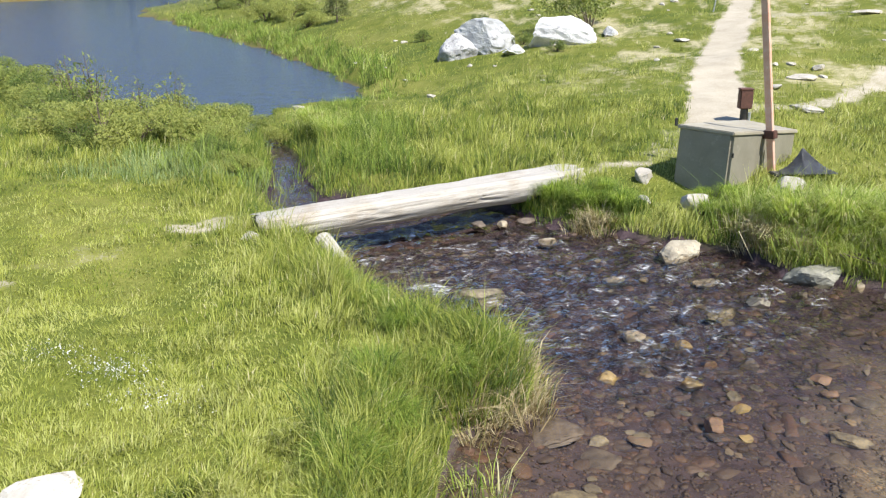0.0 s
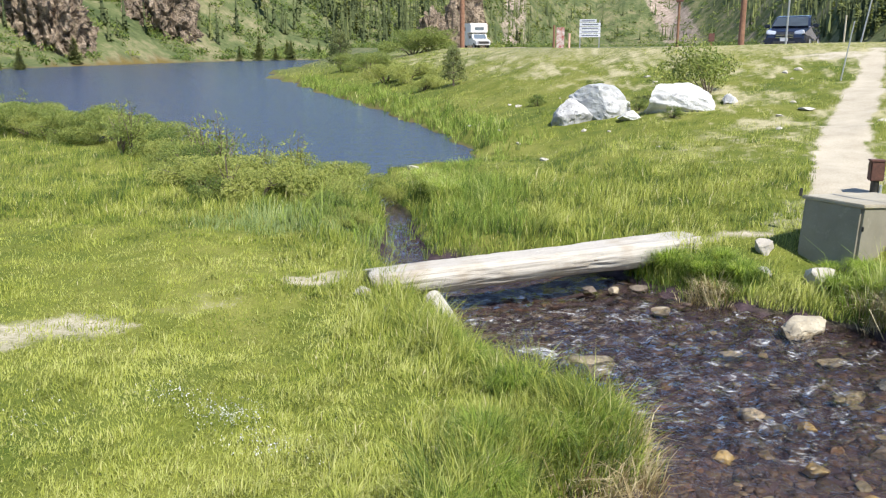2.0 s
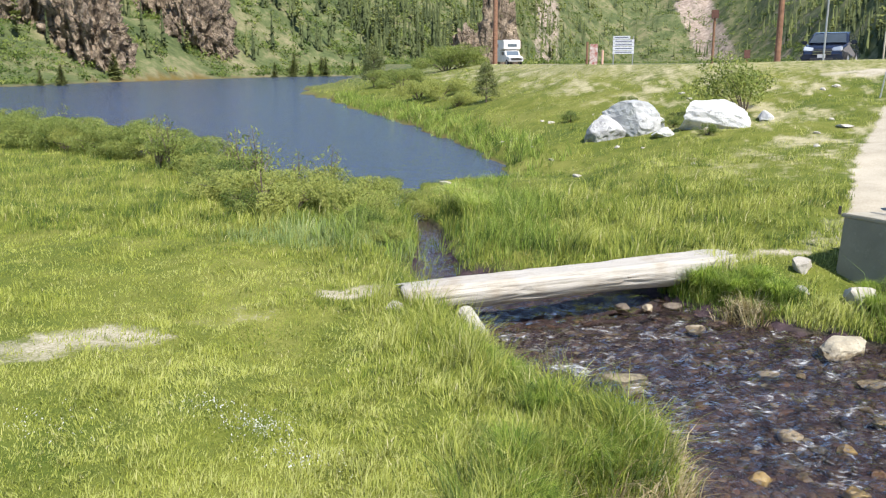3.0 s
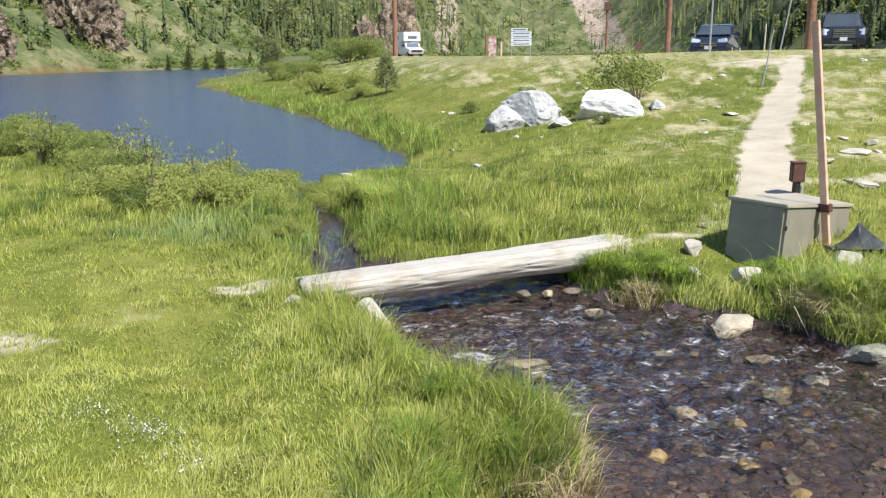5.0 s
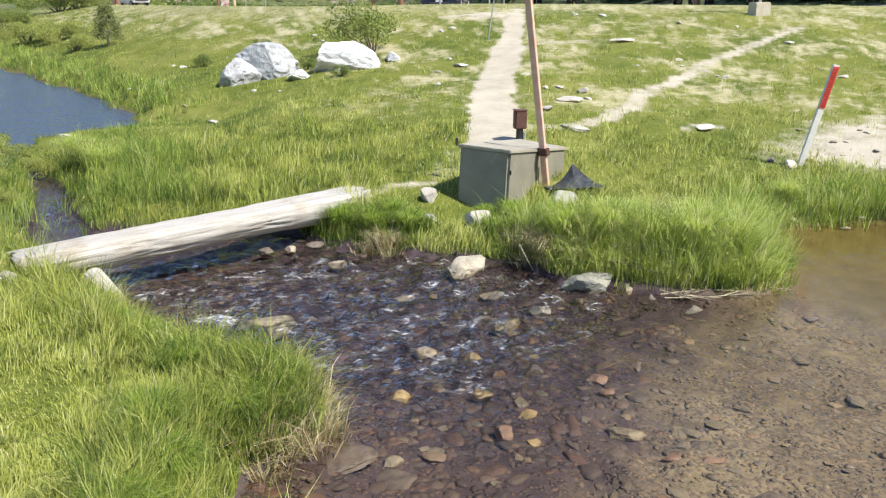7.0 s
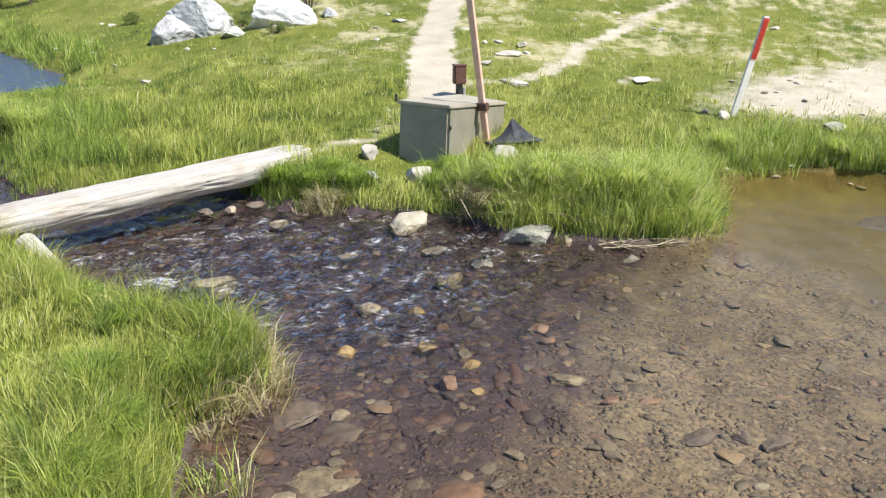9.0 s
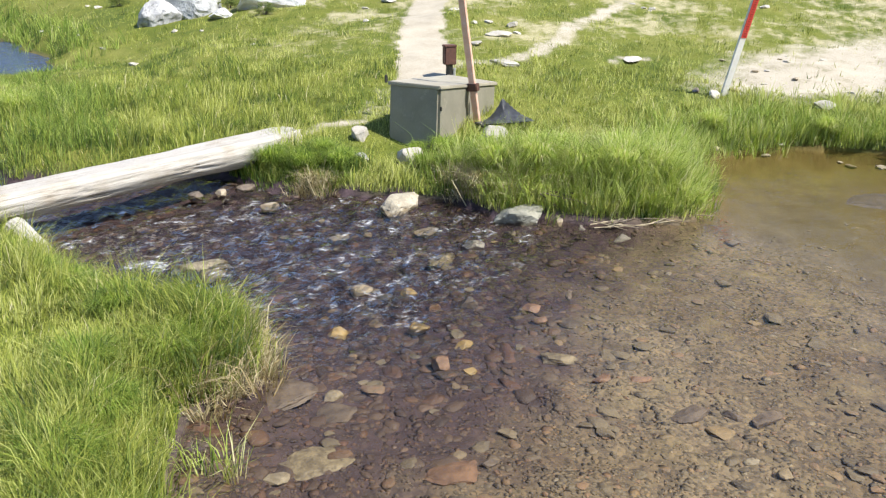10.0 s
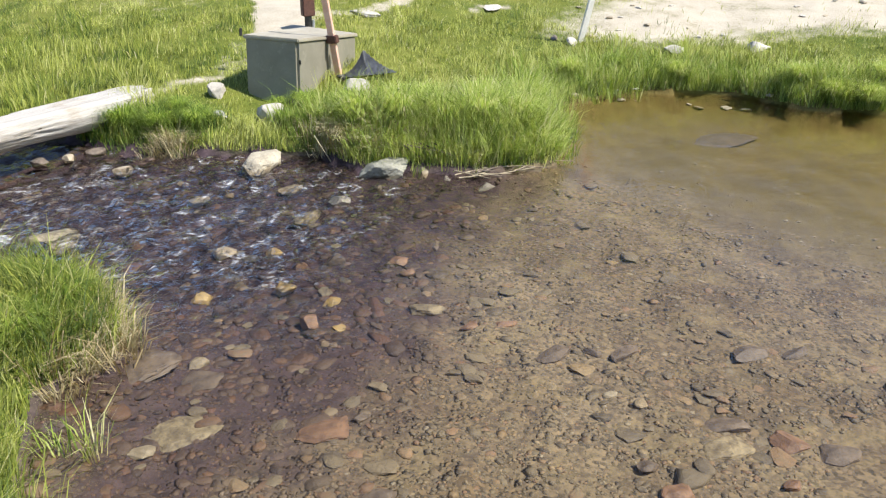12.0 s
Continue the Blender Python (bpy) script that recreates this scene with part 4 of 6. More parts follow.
# ---- stones ----
def stone_mesh(seed, sx, sy, sz, detail=3, cuts=13, block=False, rugged=0.0):
    """An angular worn stone: a ball cut by planes, then roughened."""
    r = random.Random(seed)
    bm = bmesh.new()
    bmesh.ops.create_icosphere(bm, subdivisions=detail, radius=1)
    planes = []
    for _ in range(cuts):
        v = Vector((r.gauss(0, 1), r.gauss(0, 1), r.gauss(0, 0.8))).normalized()
        planes.append((v, r.uniform(0.5, 0.8)))
    off = Vector((r.uniform(-50, 50), r.uniform(-50, 50), 0))
    if block:
        planes = [(nrm, d + 0.3) for nrm, d in planes]
        for v in bm.verts:
            p = v.co
            v.co = p / (abs(p.x) ** 6 + abs(p.y) ** 6 + abs(p.z) ** 6) ** (1 / 6)
            v.co.x += 0.25 * v.co.z + 0.2 * v.co.y
    for v in bm.verts:
        for nrm, d in planes:
            k = v.co.dot(nrm) - d
            if k > 0:
                v.co -= nrm * k * 0.97
        v.co *= 1.2 + 0.12 * noise.noise(v.co * 1.7 + off) + 0.06 * noise.noise(v.co * 5 + off) + 0.03 * noise.noise(v.co * 12 + off)
        if rugged:
            v.co *= 1 + rugged * (0.5 - abs(noise.noise(v.co * 2.3 + off))) + 0.5 * rugged * noise.noise(v.co * 7 + off)
    for axis, half in enumerate((sx, sy, sz)):
        lo, hi = min(v.co[axis] for v in bm.verts), max(v.co[axis] for v in bm.verts)
        for v in bm.verts:
            v.co[axis] = ((v.co[axis] - lo) / (hi - lo) * 2 - 1) * half
    me = bpy.data.meshes.new("stone")
    bm.to_mesh(me)
    bm.free()
    return me


def stone(name, at, size, material, seed, label, group="", turn=0.0, detail=3, sink=0.35, tilt=0.0, category="stone", cuts=13, block=False):
    me = stone_mesh(seed, size[0] / 2, size[1] / 2, size[2] / 2, detail, cuts, block)
    me.materials.append(material)
    ob = new(name, me)
    ob.matrix_world = pose(at[0], at[1], at[2] + size[2] * (0.5 - sink), tilt, 0, turn)
    return tagged(ob, label, category, group)


def lay_stones(rows):
    """Stones of the stream bed: place, size, material, height of the foot, label and turn."""
    for x, y, sx, sy, sz, material, foot, label, turn in rows:
        k = 0.86 if y < 6.4 else 1.0
        under = "under" in label and "grass" not in label
        if under:
            foot, sink = gz(x, y), 0.42
            sz = min(sz, 0.085) * (0.7 if "slab" in label else 1.0)
        else:
            foot, sink = foot + (-0.055 if sz < 0.2 and y < 8 else 0.0), 0.35
        stone("stream_stone", (x, y, foot), (sx * k, sy * k, sz * k), material, int(x * 713 + y * 1327 + 5) % 9973, label, "stones in the stream", turn, 4 if sz > 0.2 or "slab" in label else 3, sink, block="slab" in label or sz > 0.2)


# along the far bank and the log
lay_stones((
    (2.08, 7.52, 0.44, 0.3, 0.21, STONE_BUFF, -0.03, "pale tan angular stone at the water's edge", 20),
    (2.3, 7.75, 0.26, 0.2, 0.12, STONE_GREY, 0.0, "grey stone half under bank grass", 60),
    (3.06, 6.80, 0.50, 0.36, 0.22, STONE_LEDGE, -0.02, "grey flat-topped stone jutting from the bank", -15),
    (3.46, 6.72, 0.38, 0.28, 0.19, STONE_TAN, -0.02, "cracked tan stone under overhanging grass", 30),
    (1.36, 7.0, 0.2, 0.14, 0.1, STONE_TAN, -0.06, "pale wet stone in the riffle", 0),
    (0.15, 8.55, 0.18, 0.12, 0.11, STONE_WET, -0.03, "grey stone at the foot of the log", 0),
    (0.42, 8.58, 0.13, 0.1, 0.1, STONE_TAN, -0.03, "grey stone at the foot of the log", 40),
    (0.68, 8.66, 0.24, 0.14, 0.12, STONE_WET, -0.04, "brown stone at the foot of the log", 0),
    (0.85, 8.0, 0.2, 0.13, 0.1, STONE_TAN, -0.05, "pale stone breaking the water", 0),
    (2.2, 6.95, 0.3, 0.12, 0.08, STONE_TAN, -0.05, "pale flat stone awash", 10),
))
# in the riffle
lay_stones((
    (3.55, 6.42, 0.2, 0.12, 0.12, STONE_GREY, -0.03, "small grey stone in the shallows", 40),
    (2.86, 6.52, 0.14, 0.12, 0.12, STONE_WET, -0.03, "small wet dark stone in the shallows", 0),
    (3.8, 6.12, 0.26, 0.12, 0.10, STONE_GREY, -0.02, "small pale stone beside driftwood", 10),
    (3.98, 6.05, 0.2, 0.14, 0.08, STONE_RUST, -0.03, "rusty orange stone in the shallows", 70),
    (0.1, 6.52, 0.46, 0.36, 0.17, STONE_MOTTLED, -0.03, "golden boulder washed over by white water", 10),
    (2.1, 6.17, 0.44, 0.14, 0.12, STONE_MOTTLED, -0.06, "long ochre stone breaking the riffle", 35),
    (2.47, 6.42, 0.2, 0.14, 0.14, STONE_GREY, -0.05, "grey stone poking out of the riffle", 0),
    (1.3, 5.78, 0.22, 0.13, 0.12, STONE_TAN, -0.05, "pale wet stone in the riffle", 10),
    (1.63, 5.6, 0.18, 0.14, 0.12, STONE_GOLD, -0.06, "yellow-brown stone in the riffle", 50),
    (0.97, 5.08, 0.2, 0.14, 0.12, STONE_GOLD, -0.06, "golden stone in the riffle", 20),
    (1.53, 4.97, 0.2, 0.13, 0.12, STONE_GOLD, -0.05, "yellow stone in the riffle", 0),
    (1.75, 4.62, 0.16, 0.1, 0.09, STONE_GOLD, -0.07, "yellow stone under shallow water", 0),
))
# in the riffle
lay_stones((
    (2.44, 5.03, 0.18, 0.13, 0.1, STONE_RUST, -0.07, "rust-brown stone under shallow water", 15),
    (2.42, 4.86, 0.16, 0.12, 0.08, STONE_RUST, -0.08, "rust-brown stone under shallow water", 0),
    (2.02, 5.28, 0.18, 0.14, 0.12, STONE_WET, -0.06, "dark wet stone in the riffle", 0),
    (1.75, 5.32, 0.12, 0.12, 0.1, STONE_RUST, -0.07, "rust-brown stone in the riffle", 0),
))
# in the shallows by the near bank
lay_stones((
    (1.52, 4.4, 0.13, 0.15, 0.14, STONE_RUST, -0.05, "orange stone poking out of the shallows", 0),
    (1.68, 4.3, 0.1, 0.09, 0.07, STONE_GOLD, -0.07, "small yellow stone under shallow water", 0),
    (0.45, 4.28, 0.56, 0.42, 0.16, STONE_WET, -0.12, "broad brown slab under shallow water", 15),
    (0.76, 4.06, 0.3, 0.26, 0.12, STONE_WET, -0.12, "brown slab under shallow water", -20),
    (0.78, 4.26, 0.16, 0.1, 0.08, STONE_MOTTLED, -0.08, "yellow-brown stone under shallow water", 30),
    (0.58, 3.66, 0.46, 0.36, 0.14, STONE_MOTTLED, -0.13, "pale mottled slab under shallow water", 25),
    (1.23, 3.32, 0.34, 0.22, 0.08, STONE_RUST, -0.13, "reddish slab under shallow water", -10),
    (1.45, 3.34, 0.14, 0.07, 0.06, STONE_WET, -0.11, "dark stone under shallow water", 0),
    (1.3, 2.7, 0.2, 0.14, 0.07, STONE_WET, -0.13, "brown stone under clear water", 0),
))
# on the pond bed
lay_stones((
    (2.3, 4.28, 0.3, 0.14, 0.09, STONE_MOTTLED, -0.07, "grey stone lying under shallow water", -20),
    (2.45, 3.98, 0.16, 0.1, 0.06, STONE_RUST, -0.1, "orange-brown stone under clear water", 0),
    (2.68, 3.9, 0.2, 0.09, 0.06, STONE_RUST, -0.1, "orange-brown stone under clear water", 0),
    (2.72, 3.42, 0.34, 0.16, 0.08, STONE_WET, -0.13, "long brown slab under clear water", 15),
    (3.13, 3.25, 0.3, 0.12, 0.08, STONE_WET, -0.13, "flat brown stone under clear water", 20),
    (2.95, 3.34, 0.06, 0.16, 0.06, STONE_WET, -0.12, "dark stone under clear water", 20),
    (3.8, 2.9, 0.3, 0.18, 0.1, STONE_WET, -0.14, "dark stone with silt under clear water", 0),
    (4.1, 2.8, 0.26, 0.12, 0.07, STONE_WET, -0.14, "flat brown stone under clear water", 0),
    (3.16, 2.45, 0.32, 0.17, 0.1, STONE_WET, -0.13, "dark grey stone under clear water", -30),
    (3.0, 2.28, 0.36, 0.2, 0.08, STONE_MOTTLED, -0.14, "ochre slab under clear water", -20),
    (3.35, 2.18, 0.26, 0.24, 0.1, STONE_RUST, -0.12, "reddish brown stone under clear water", 40),
    (3.48, 1.98, 0.27, 0.22, 0.14, STONE_WET, -0.12, "dark reddish stone under clear water", -30),
))
# on the pond bed
lay_stones((
    (3.07, 1.92, 0.12, 0.09, 0.06, STONE_RUST, -0.13, "small orange stone under clear water", 0),
    (2.55, 2.12, 0.18, 0.16, 0.07, STONE_RUST, -0.14, "reddish stone under clear water", 10),
    (2.56, 2.34, 0.14, 0.1, 0.08, STONE_WET, -0.13, "small dark stone under clear water", 0),
))

for (x, y), size, mat, lab in (
        ((2.06, 9.25), (0.22, 0.2, 0.2), STONE_PALE, "whitish stone in the bank grass"),
        ((2.45, 8.47), (0.32, 0.22, 0.24), STONE_PALE, "whitish stone in front of the utility box"),
        ((3.42, 8.4), (0.38, 0.28, 0.29), STONE_PALE, "rounded pale stone in the grass"),
        ((1.95, 8.6), (0.18, 0.14, 0.1), STONE_GREY, "grey stone in the bank grass"),
        ((-2.0, 7.15), (0.2, 0.14, 0.12), STONE_PALE, "white stone beside the log's end"),
        ((-1.97, 3.12), (0.44, 0.4, 0.13), STONE_PALE, "rounded whitish rock in the meadow"),
        ((7.25, 9.75), (0.26, 0.16, 0.14), STONE_PALE, "white stone at the foot of the marker stake"),
        ((8.35, 8.85), (0.3, 0.2, 0.14), STONE_PALE, "pale stone on the sandy bank"),
        ((9.6, 8.55), (0.4, 0.3, 0.18), STONE_PALE, "pale stone on the sandy bank"),
        ((5.1, 13.6), (0.3, 0.22, 0.14), STONE_PALE, "white stone on the dry slope"),
        ((5.75, 14.2), (0.5, 0.26, 0.2), STONE_PALE, "white stone on the dry slope"),
        ((6.3, 14.9), (0.24, 0.2, 0.14), STONE_PALE, "white stone on the dry slope"),
        ((5.0, 19.3), (0.5, 0.3, 0.12), STONE_PALE, "flat pale stone beside the trail"),
        ((9.3, 19.8), (0.7, 0.3, 0.2), STONE_PALE, "pale stone on the dry slope"),
        ((5.1, 12.35), (0.7, 0.3, 0.16), STONE_PALE, "pale slab beside the trail"),
        ((7.35, 12.2), (0.8, 0.3, 0.09), STONE_PALE, "flat whitish slab in the grass"),
        ((7.25, 10.2), (0.3, 0.1, 0.06), STONE_WET, "dark weathered bark scrap near the stake"),
        ((7.8, 10.05), (0.26, 0.12, 0.06), STONE_RUST, "brown weathered bark scrap near the stake")):
    low = 0.6 if y > 12 and size[0] >= 0.3 else 1.0
    stone("loose_stone", (x, y, gz(x, y)), (size[0], size[1], size[2] * low), mat, int(x * 70 + y * 131) % 9973, lab, "loose stones on the banks", int(x * 57) % 180, sink=0.25)
rs = random.Random(5)
for k in range(46):
    x = rs.uniform(6.2, 9.4) if k < 24 else rs.uniform(7.5, 13)
    y = (8.25 if x < 7.4 else 8.25 - 0.9 * (x - 7.4)) + rs.gauss(0.06, 0.06) if k < 24 else rs.uniform(9.0, 11.6)
    s = rs.uniform(0.04, 0.11)
    stone("bank_stone", (x, y, gz(x, y)), (s * 1.5, s, s * 0.5), rs.choice((STONE_TAN, STONE_PALE, STONE_PALE)), k + 300, "small pale stone on the sandy bank", "small stones on the sandy bank", rs.uniform(0, 180), 2)

stone("silt_patch", (7.1, 6.6, gz(7.1, 6.6)), (1.1, 0.55, 0.07), STONE_WET, 405, "dark silt patch on the pond bed", "", 10, 3, 0.5, category="silt")
slope_rand = random.Random(17)
kinds = [stone_mesh(900 + k, 0.5, 0.36, 0.22, 2) for k in range(5)]
for me in kinds:
    me.materials.append(STONE_PALE)
for k in range(60):
    x, y = slope_rand.uniform(-3.5, 14), slope_rand.uniform(12.5, 27)
    if y < 16 and x < 4.3 or y < 12 + abs(x - 3) * 0.2:
        continue
    near = min(poly_dist(np.array([x]), np.array([y]), pts, False)[0][0] for pts, _, _ in PATHS[:4])
    if near < 0.5:
        continue
    s = slope_rand.uniform(0.08, 0.26)
    ob = new("slope_stone", kinds[k % 5])
    ob.matrix_world = pose(x, y, gz(x, y) + 0.04 * s, slope_rand.uniform(-12, 12), 0, slope_rand.uniform(0, 360)) @ Matrix.Diagonal((s, s, s, 1))
    tagged(ob, "small pale stone in the dry slope grass", "stone", "stones on the slope")
# pale boulders below the road
def boulder(x, y, size, material, seed, label, turn, tilt=0.0):
    me = stone_mesh(seed, size[0] / 2, size[1] / 2, size[2] / 2, 4, 18, False, 0.07)
    me.materials.append(material)
    ob = new("boulder", me)
    ob.matrix_world = pose(x, y, gz(x, y) + size[2] * 0.22, 0, tilt, turn)
    tagged(ob, label, "boulder", "boulders")


boulder(0.62, 21.9, (1.75, 1.3, 1.15), STONE_SILVER, 774, "large grey-white granite boulder with dark cracks", 12, 8)
boulder(-0.2, 21.55, (1.1, 0.9, 0.8), STONE_LICHEN, 792, "grey granite boulder leaning on a larger one", 20, -18)
boulder(2.55, 21.2, (1.8, 1.3, 0.95), STONE_WHITE, 911, "large bright white granite boulder", 5, 4)
boulder(1.3, 20.9, (0.7, 0.5, 0.3), STONE_WHITE, 85, "small pale boulder in the grass", 30)
boulder(3.75, 21.5, (0.5, 0.4, 0.3), STONE_WHITE, 86, "small pale boulder in the grass", 70)


cobble_kinds = [stone_mesh(950 + k, 0.5, 0.38, 0.17, 2, 9) for k in range(8)]
for me in cobble_kinds:
    me.materials.append(COBBLE)
bed_rand = random.Random(23)
laid = 0
while laid < 190:
    x, y = bed_rand.uniform(-0.4, 4.6), 2.1 + 6.4 * bed_rand.random() ** 1.3
    gap, within = poly_dist(np.array([x]), np.array([y]), CHANNEL)
    if not within[0] or gap[0] < 0.12 or x + 0.25 * (y - 5) > 4.2 or (y > 4.6 and bed_rand.random() < 0.45):
        continue
    laid += 1
    s = min(0.06 * math.exp(abs(bed_rand.gauss(0, 0.5))), 0.17)
    ob = new("cobble", cobble_kinds[laid % 8])
    ob.matrix_world = pose(x, y, gz(x, y) + 0.05 * s, bed_rand.uniform(-8, 8), 0, bed_rand.uniform(0, 360)) @ Matrix.Diagonal((s, s, s * bed_rand.uniform(0.4, 0.85), 1))
    tagged(ob, "flat wet cobble on the stream bed", "stone", "cobbles on the stream bed")


def bed_stones(name, n, detail, size, spread, flat, seed, area, material, label):
    """Stones on the bed, joined: rough pebbles of a mean size, more or less flat."""
    r = np.random.RandomState(seed)
    bm = bmesh.new()
    bmesh.ops.create_icosphere(bm, subdivisions=detail, radius=1)
    base = np.array([v.co for v in bm.verts])
    tri = np.array([[v.index for v in f.verts] for f in bm.faces])
    bm.free()
    x, y, _ = scatter(n * 4, 2.3, 9.6, -14, 75, seed + 1)
    gap, ins = poly_dist(x, y, CHANNEL)
    m, *_ = masks(x, y)
    ins &= (gap > 0.03) & area(x, y, m, r)
    x, y, dark = x[ins][:n], y[ins][:n], m["riffle"][ins][:n]
    n = len(x)
    s = np.exp(r.normal(np.log(size), spread, n))
    sc = np.stack([s * r.uniform(0.8, 1.5, n), s * r.uniform(0.6, 1.1, n), s * r.uniform(*flat, n)], -1)
    a = r.uniform(0, 6.283, n)
    # a few flat cuts for each stone make it angular
    P = np.repeat(base[None], n, 0)
    for _ in range(5 if detail > 1 else 2):
        v = r.normal(0, 1, (n, 1, 3))
        v /= np.linalg.norm(v, axis=2, keepdims=True)
        over = np.maximum((P * v).sum(2, keepdims=True) - r.uniform(0.45, 0.8, (n, 1, 1)), 0)
        P = P - v * over
    P = P * (1 + r.uniform(-0.14, 0.14, (n, len(base), 1))) * sc[:, None]
    ca, sa = np.cos(a)[:, None], np.sin(a)[:, None]
    X, Y = P[..., 0] * ca - P[..., 1] * sa + x[:, None], P[..., 0] * sa + P[..., 1] * ca + y[:, None]
    V = np.stack([X, Y, P[..., 2] + ground_z(x, y)[:, None] - 0.08 * s[:, None]], -1).reshape(-1, 3)
    F = (np.arange(n)[:, None, None] * len(base) + tri[None]).reshape(-1, 3)
    me = mesh_from(name, V, F, material, {"riffle": np.repeat(dark, len(base))}, detail > 1)
    tagged(new(name, me), label, "gravel", kind="stuff")


bed_stones("gravel_bed", 33000, 1, 0.0115, 0.5, (0.12, 0.26), 90, lambda x, y, m, r: x + 0.25 * (y - 5) < 4.8 + 0.5 * wave(x, y, 0.8, 93) + r.exponential(0.6, len(x)), COBBLES, "brown, grey and rusty gravel on the stream bed")
bed_stones("cobble_bed", 2000, 2, 0.036, 0.42, (0.25, 0.42), 94, lambda x, y, m, r: r.uniform(0, 1, len(x)) < m["riffle"] * (0.35 + 0.65 * smooth(3.4, 4.6, y)) + 0.025 * (x + 0.25 * (y - 5) < 4.3), COBBLES, "dark wet cobbles crowded on the riffle bed")


# ---- log bridge ----
def build_log():
    a, b = Vector((-2.0, 7.45, 0.30)), Vector((1.29, 9.38, 0.35))
    L = (b - a).length
    ob = thing("log_bridge", "sun-bleached flattened log laid across the stream", "log", at=a, turn=(0, -math.degrees(math.asin((b.z - a.z) / L)), math.degrees(math.atan2(b.y - a.y, b.x - a.x))))
    bm = bmesh.new()
    rings, sides = 100, 72
    grid = []
    for i in range(rings + 1):
        s = i / rings
        r = 0.165 + 0.035 * s + 0.008 * math.sin(s * 9)
        row = []
        for j in range(sides):
            t = 2 * math.pi * j / sides
            cy, cz = math.cos(t), math.sin(t)
            k = r * (1 + 0.05 * noise.noise((s * 5, cy * 1.2, cz * 1.2)) + 0.04 * noise.noise((s * 2.2, cy * 7, cz * 7)) - 0.10 * max(0.0, 0.16 - abs(noise.noise((s * 3.1, cy * 5 + 9, cz * 5)))) / 0.16)
            y, z = cy * k * 1.12, cz * k
            top = 0.115 + 0.01 * noise.noise((s * 14, y * 9, 3))
            z = min(z, top)
            end = max(0, s - 0.93) / 0.07
            y *= 1 - 0.22 * end * abs(noise.noise((j * 0.4, 1, 7))) - 0.12 * end
            xx = s * L + (0.07 * noise.noise((cy * 3, cz * 3, 5)) if i in (0, rings) else 0)
            row.append(bm.verts.new((xx, y, z)))
        grid.append(row)
    for i in range(rings):
        for j in range(sides):
            k = (j + 1) % sides
            bm.faces.new((grid[i][j], grid[i + 1][j], grid[i + 1][k], grid[i][k]))
    bm.faces.new(grid[0])
    bm.faces.new(grid[-1][::-1])
    part("trunk", bm, LOG, ob, smoothed=True)
    for k, (x, z) in enumerate(((0.75, 0.03), (2.45, 0.0), (3.3, 0.05))):
        bm = bmesh.new()
        bmesh.ops.create_icosphere(bm, subdivisions=2, radius=0.014 + 0.003 * (k % 3), matrix=Matrix.Translation((x, -0.185 - 0.006 * k, z)) @ Matrix.Diagonal((1.5, 0.35, 0.8, 1)))
        part("knot", bm, BARK, ob, "dark knot in the wood")
    return ob


build_log()
stub = thing("log_stub", "short pale weathered log end in the bank grass", "log", at=(-1.27, 7.33, 0.10), turn=(0, 16, -55))
part("trunk", rod((-0.22, 0, 0), (0.2, 0, -0.02), 0.10, 0.085, 16), LOG, stub, smoothed=False, bevel=0.012)


# ---- utility box with its stake ----
def build_utility_box():
    A, B, C = Vector((2.40, 9.25, 0)), Vector((2.86, 8.74, 0)), Vector((3.95, 9.78, 0))
    D = A + (C - B)
    ob = thing("utility_box", "olive-grey sheet-metal utility cabinet, tilted in the grass", "utility box", at=(B.x, B.y, 0.28), turn=(0, 0, 0))
    bm = bmesh.new()
    low = [bm.verts.new((p - B) + Vector((0, 0, z))) for p, z in ((A, -0.1), (B, -0.2), (C, -0.1), (D, -0.1))]
    shift = Vector((0.03, 0.0, 0))
    high = [bm.verts.new((p - B) * 0.985 + shift + Vector((0, 0, z))) for p, z in ((A, 0.67), (B, 0.665), (C, 0.50), (D, 0.54))]
    bm.faces.new(low[::-1])
    bm.faces.new(high)
    for i in range(4):
        j = (i + 1) % 4
        bm.faces.new((low[i], low[j], high[j], high[i]))
    part("body", bm, BOX_GREEN, ob, bevel=0.03)
    bm = bmesh.new()
    u, v = (A - B).normalized(), (C - B).normalized()
    pts = [(A, 0.675), (B, 0.67), (C, 0.505), (D, 0.545)]
    out = [(u - v), (-u - v), (v - u), (u + v)]
    lo = [bm.verts.new((p - B) * 0.985 + shift + o * 0.018 + Vector((0, 0, z - 0.03))) for (p, z), o in zip(pts, out)]
    hi = [bm.verts.new((p - B) * 0.985 + shift + o * 0.018 + Vector((0, 0, z + 0.012))) for (p, z), o in zip(pts, out)]
    bm.faces.new(lo[::-1])
    bm.faces.new(hi)
    for i in range(4):
        j = (i + 1) % 4
        bm.faces.new((lo[i], lo[j], hi[j], hi[i]))
    # same paint as the body, with the sunlit top coloured in
    part("lid", bm, LID, ob, "tan lid with sunlight put into its colour", bevel=0.01)
    part("hinge", box(0.03, 0.03, 0.09, (A - B) * 0.99 + Vector((0.0, 0.02, 0.71))), DARK_METAL, ob, "small dark hinge", bevel=0.006)
    part("latch", box(0.02, 0.02, 0.05, (0.05, 0.02, 0.42), (0, 0, 45)), DARK_METAL, ob, "small dark latch", bevel=0.004)
    part("skirt", box(0.70, 0.03, 0.05, (A - B) * 0.5 + Vector((-0.03, -0.03, -0.1)), (0, 0, math.degrees(math.atan2(-0.51, 0.46)))), CONCRETE, ob, "pale base strip", bevel=0.006)
    return ob


build_utility_box()


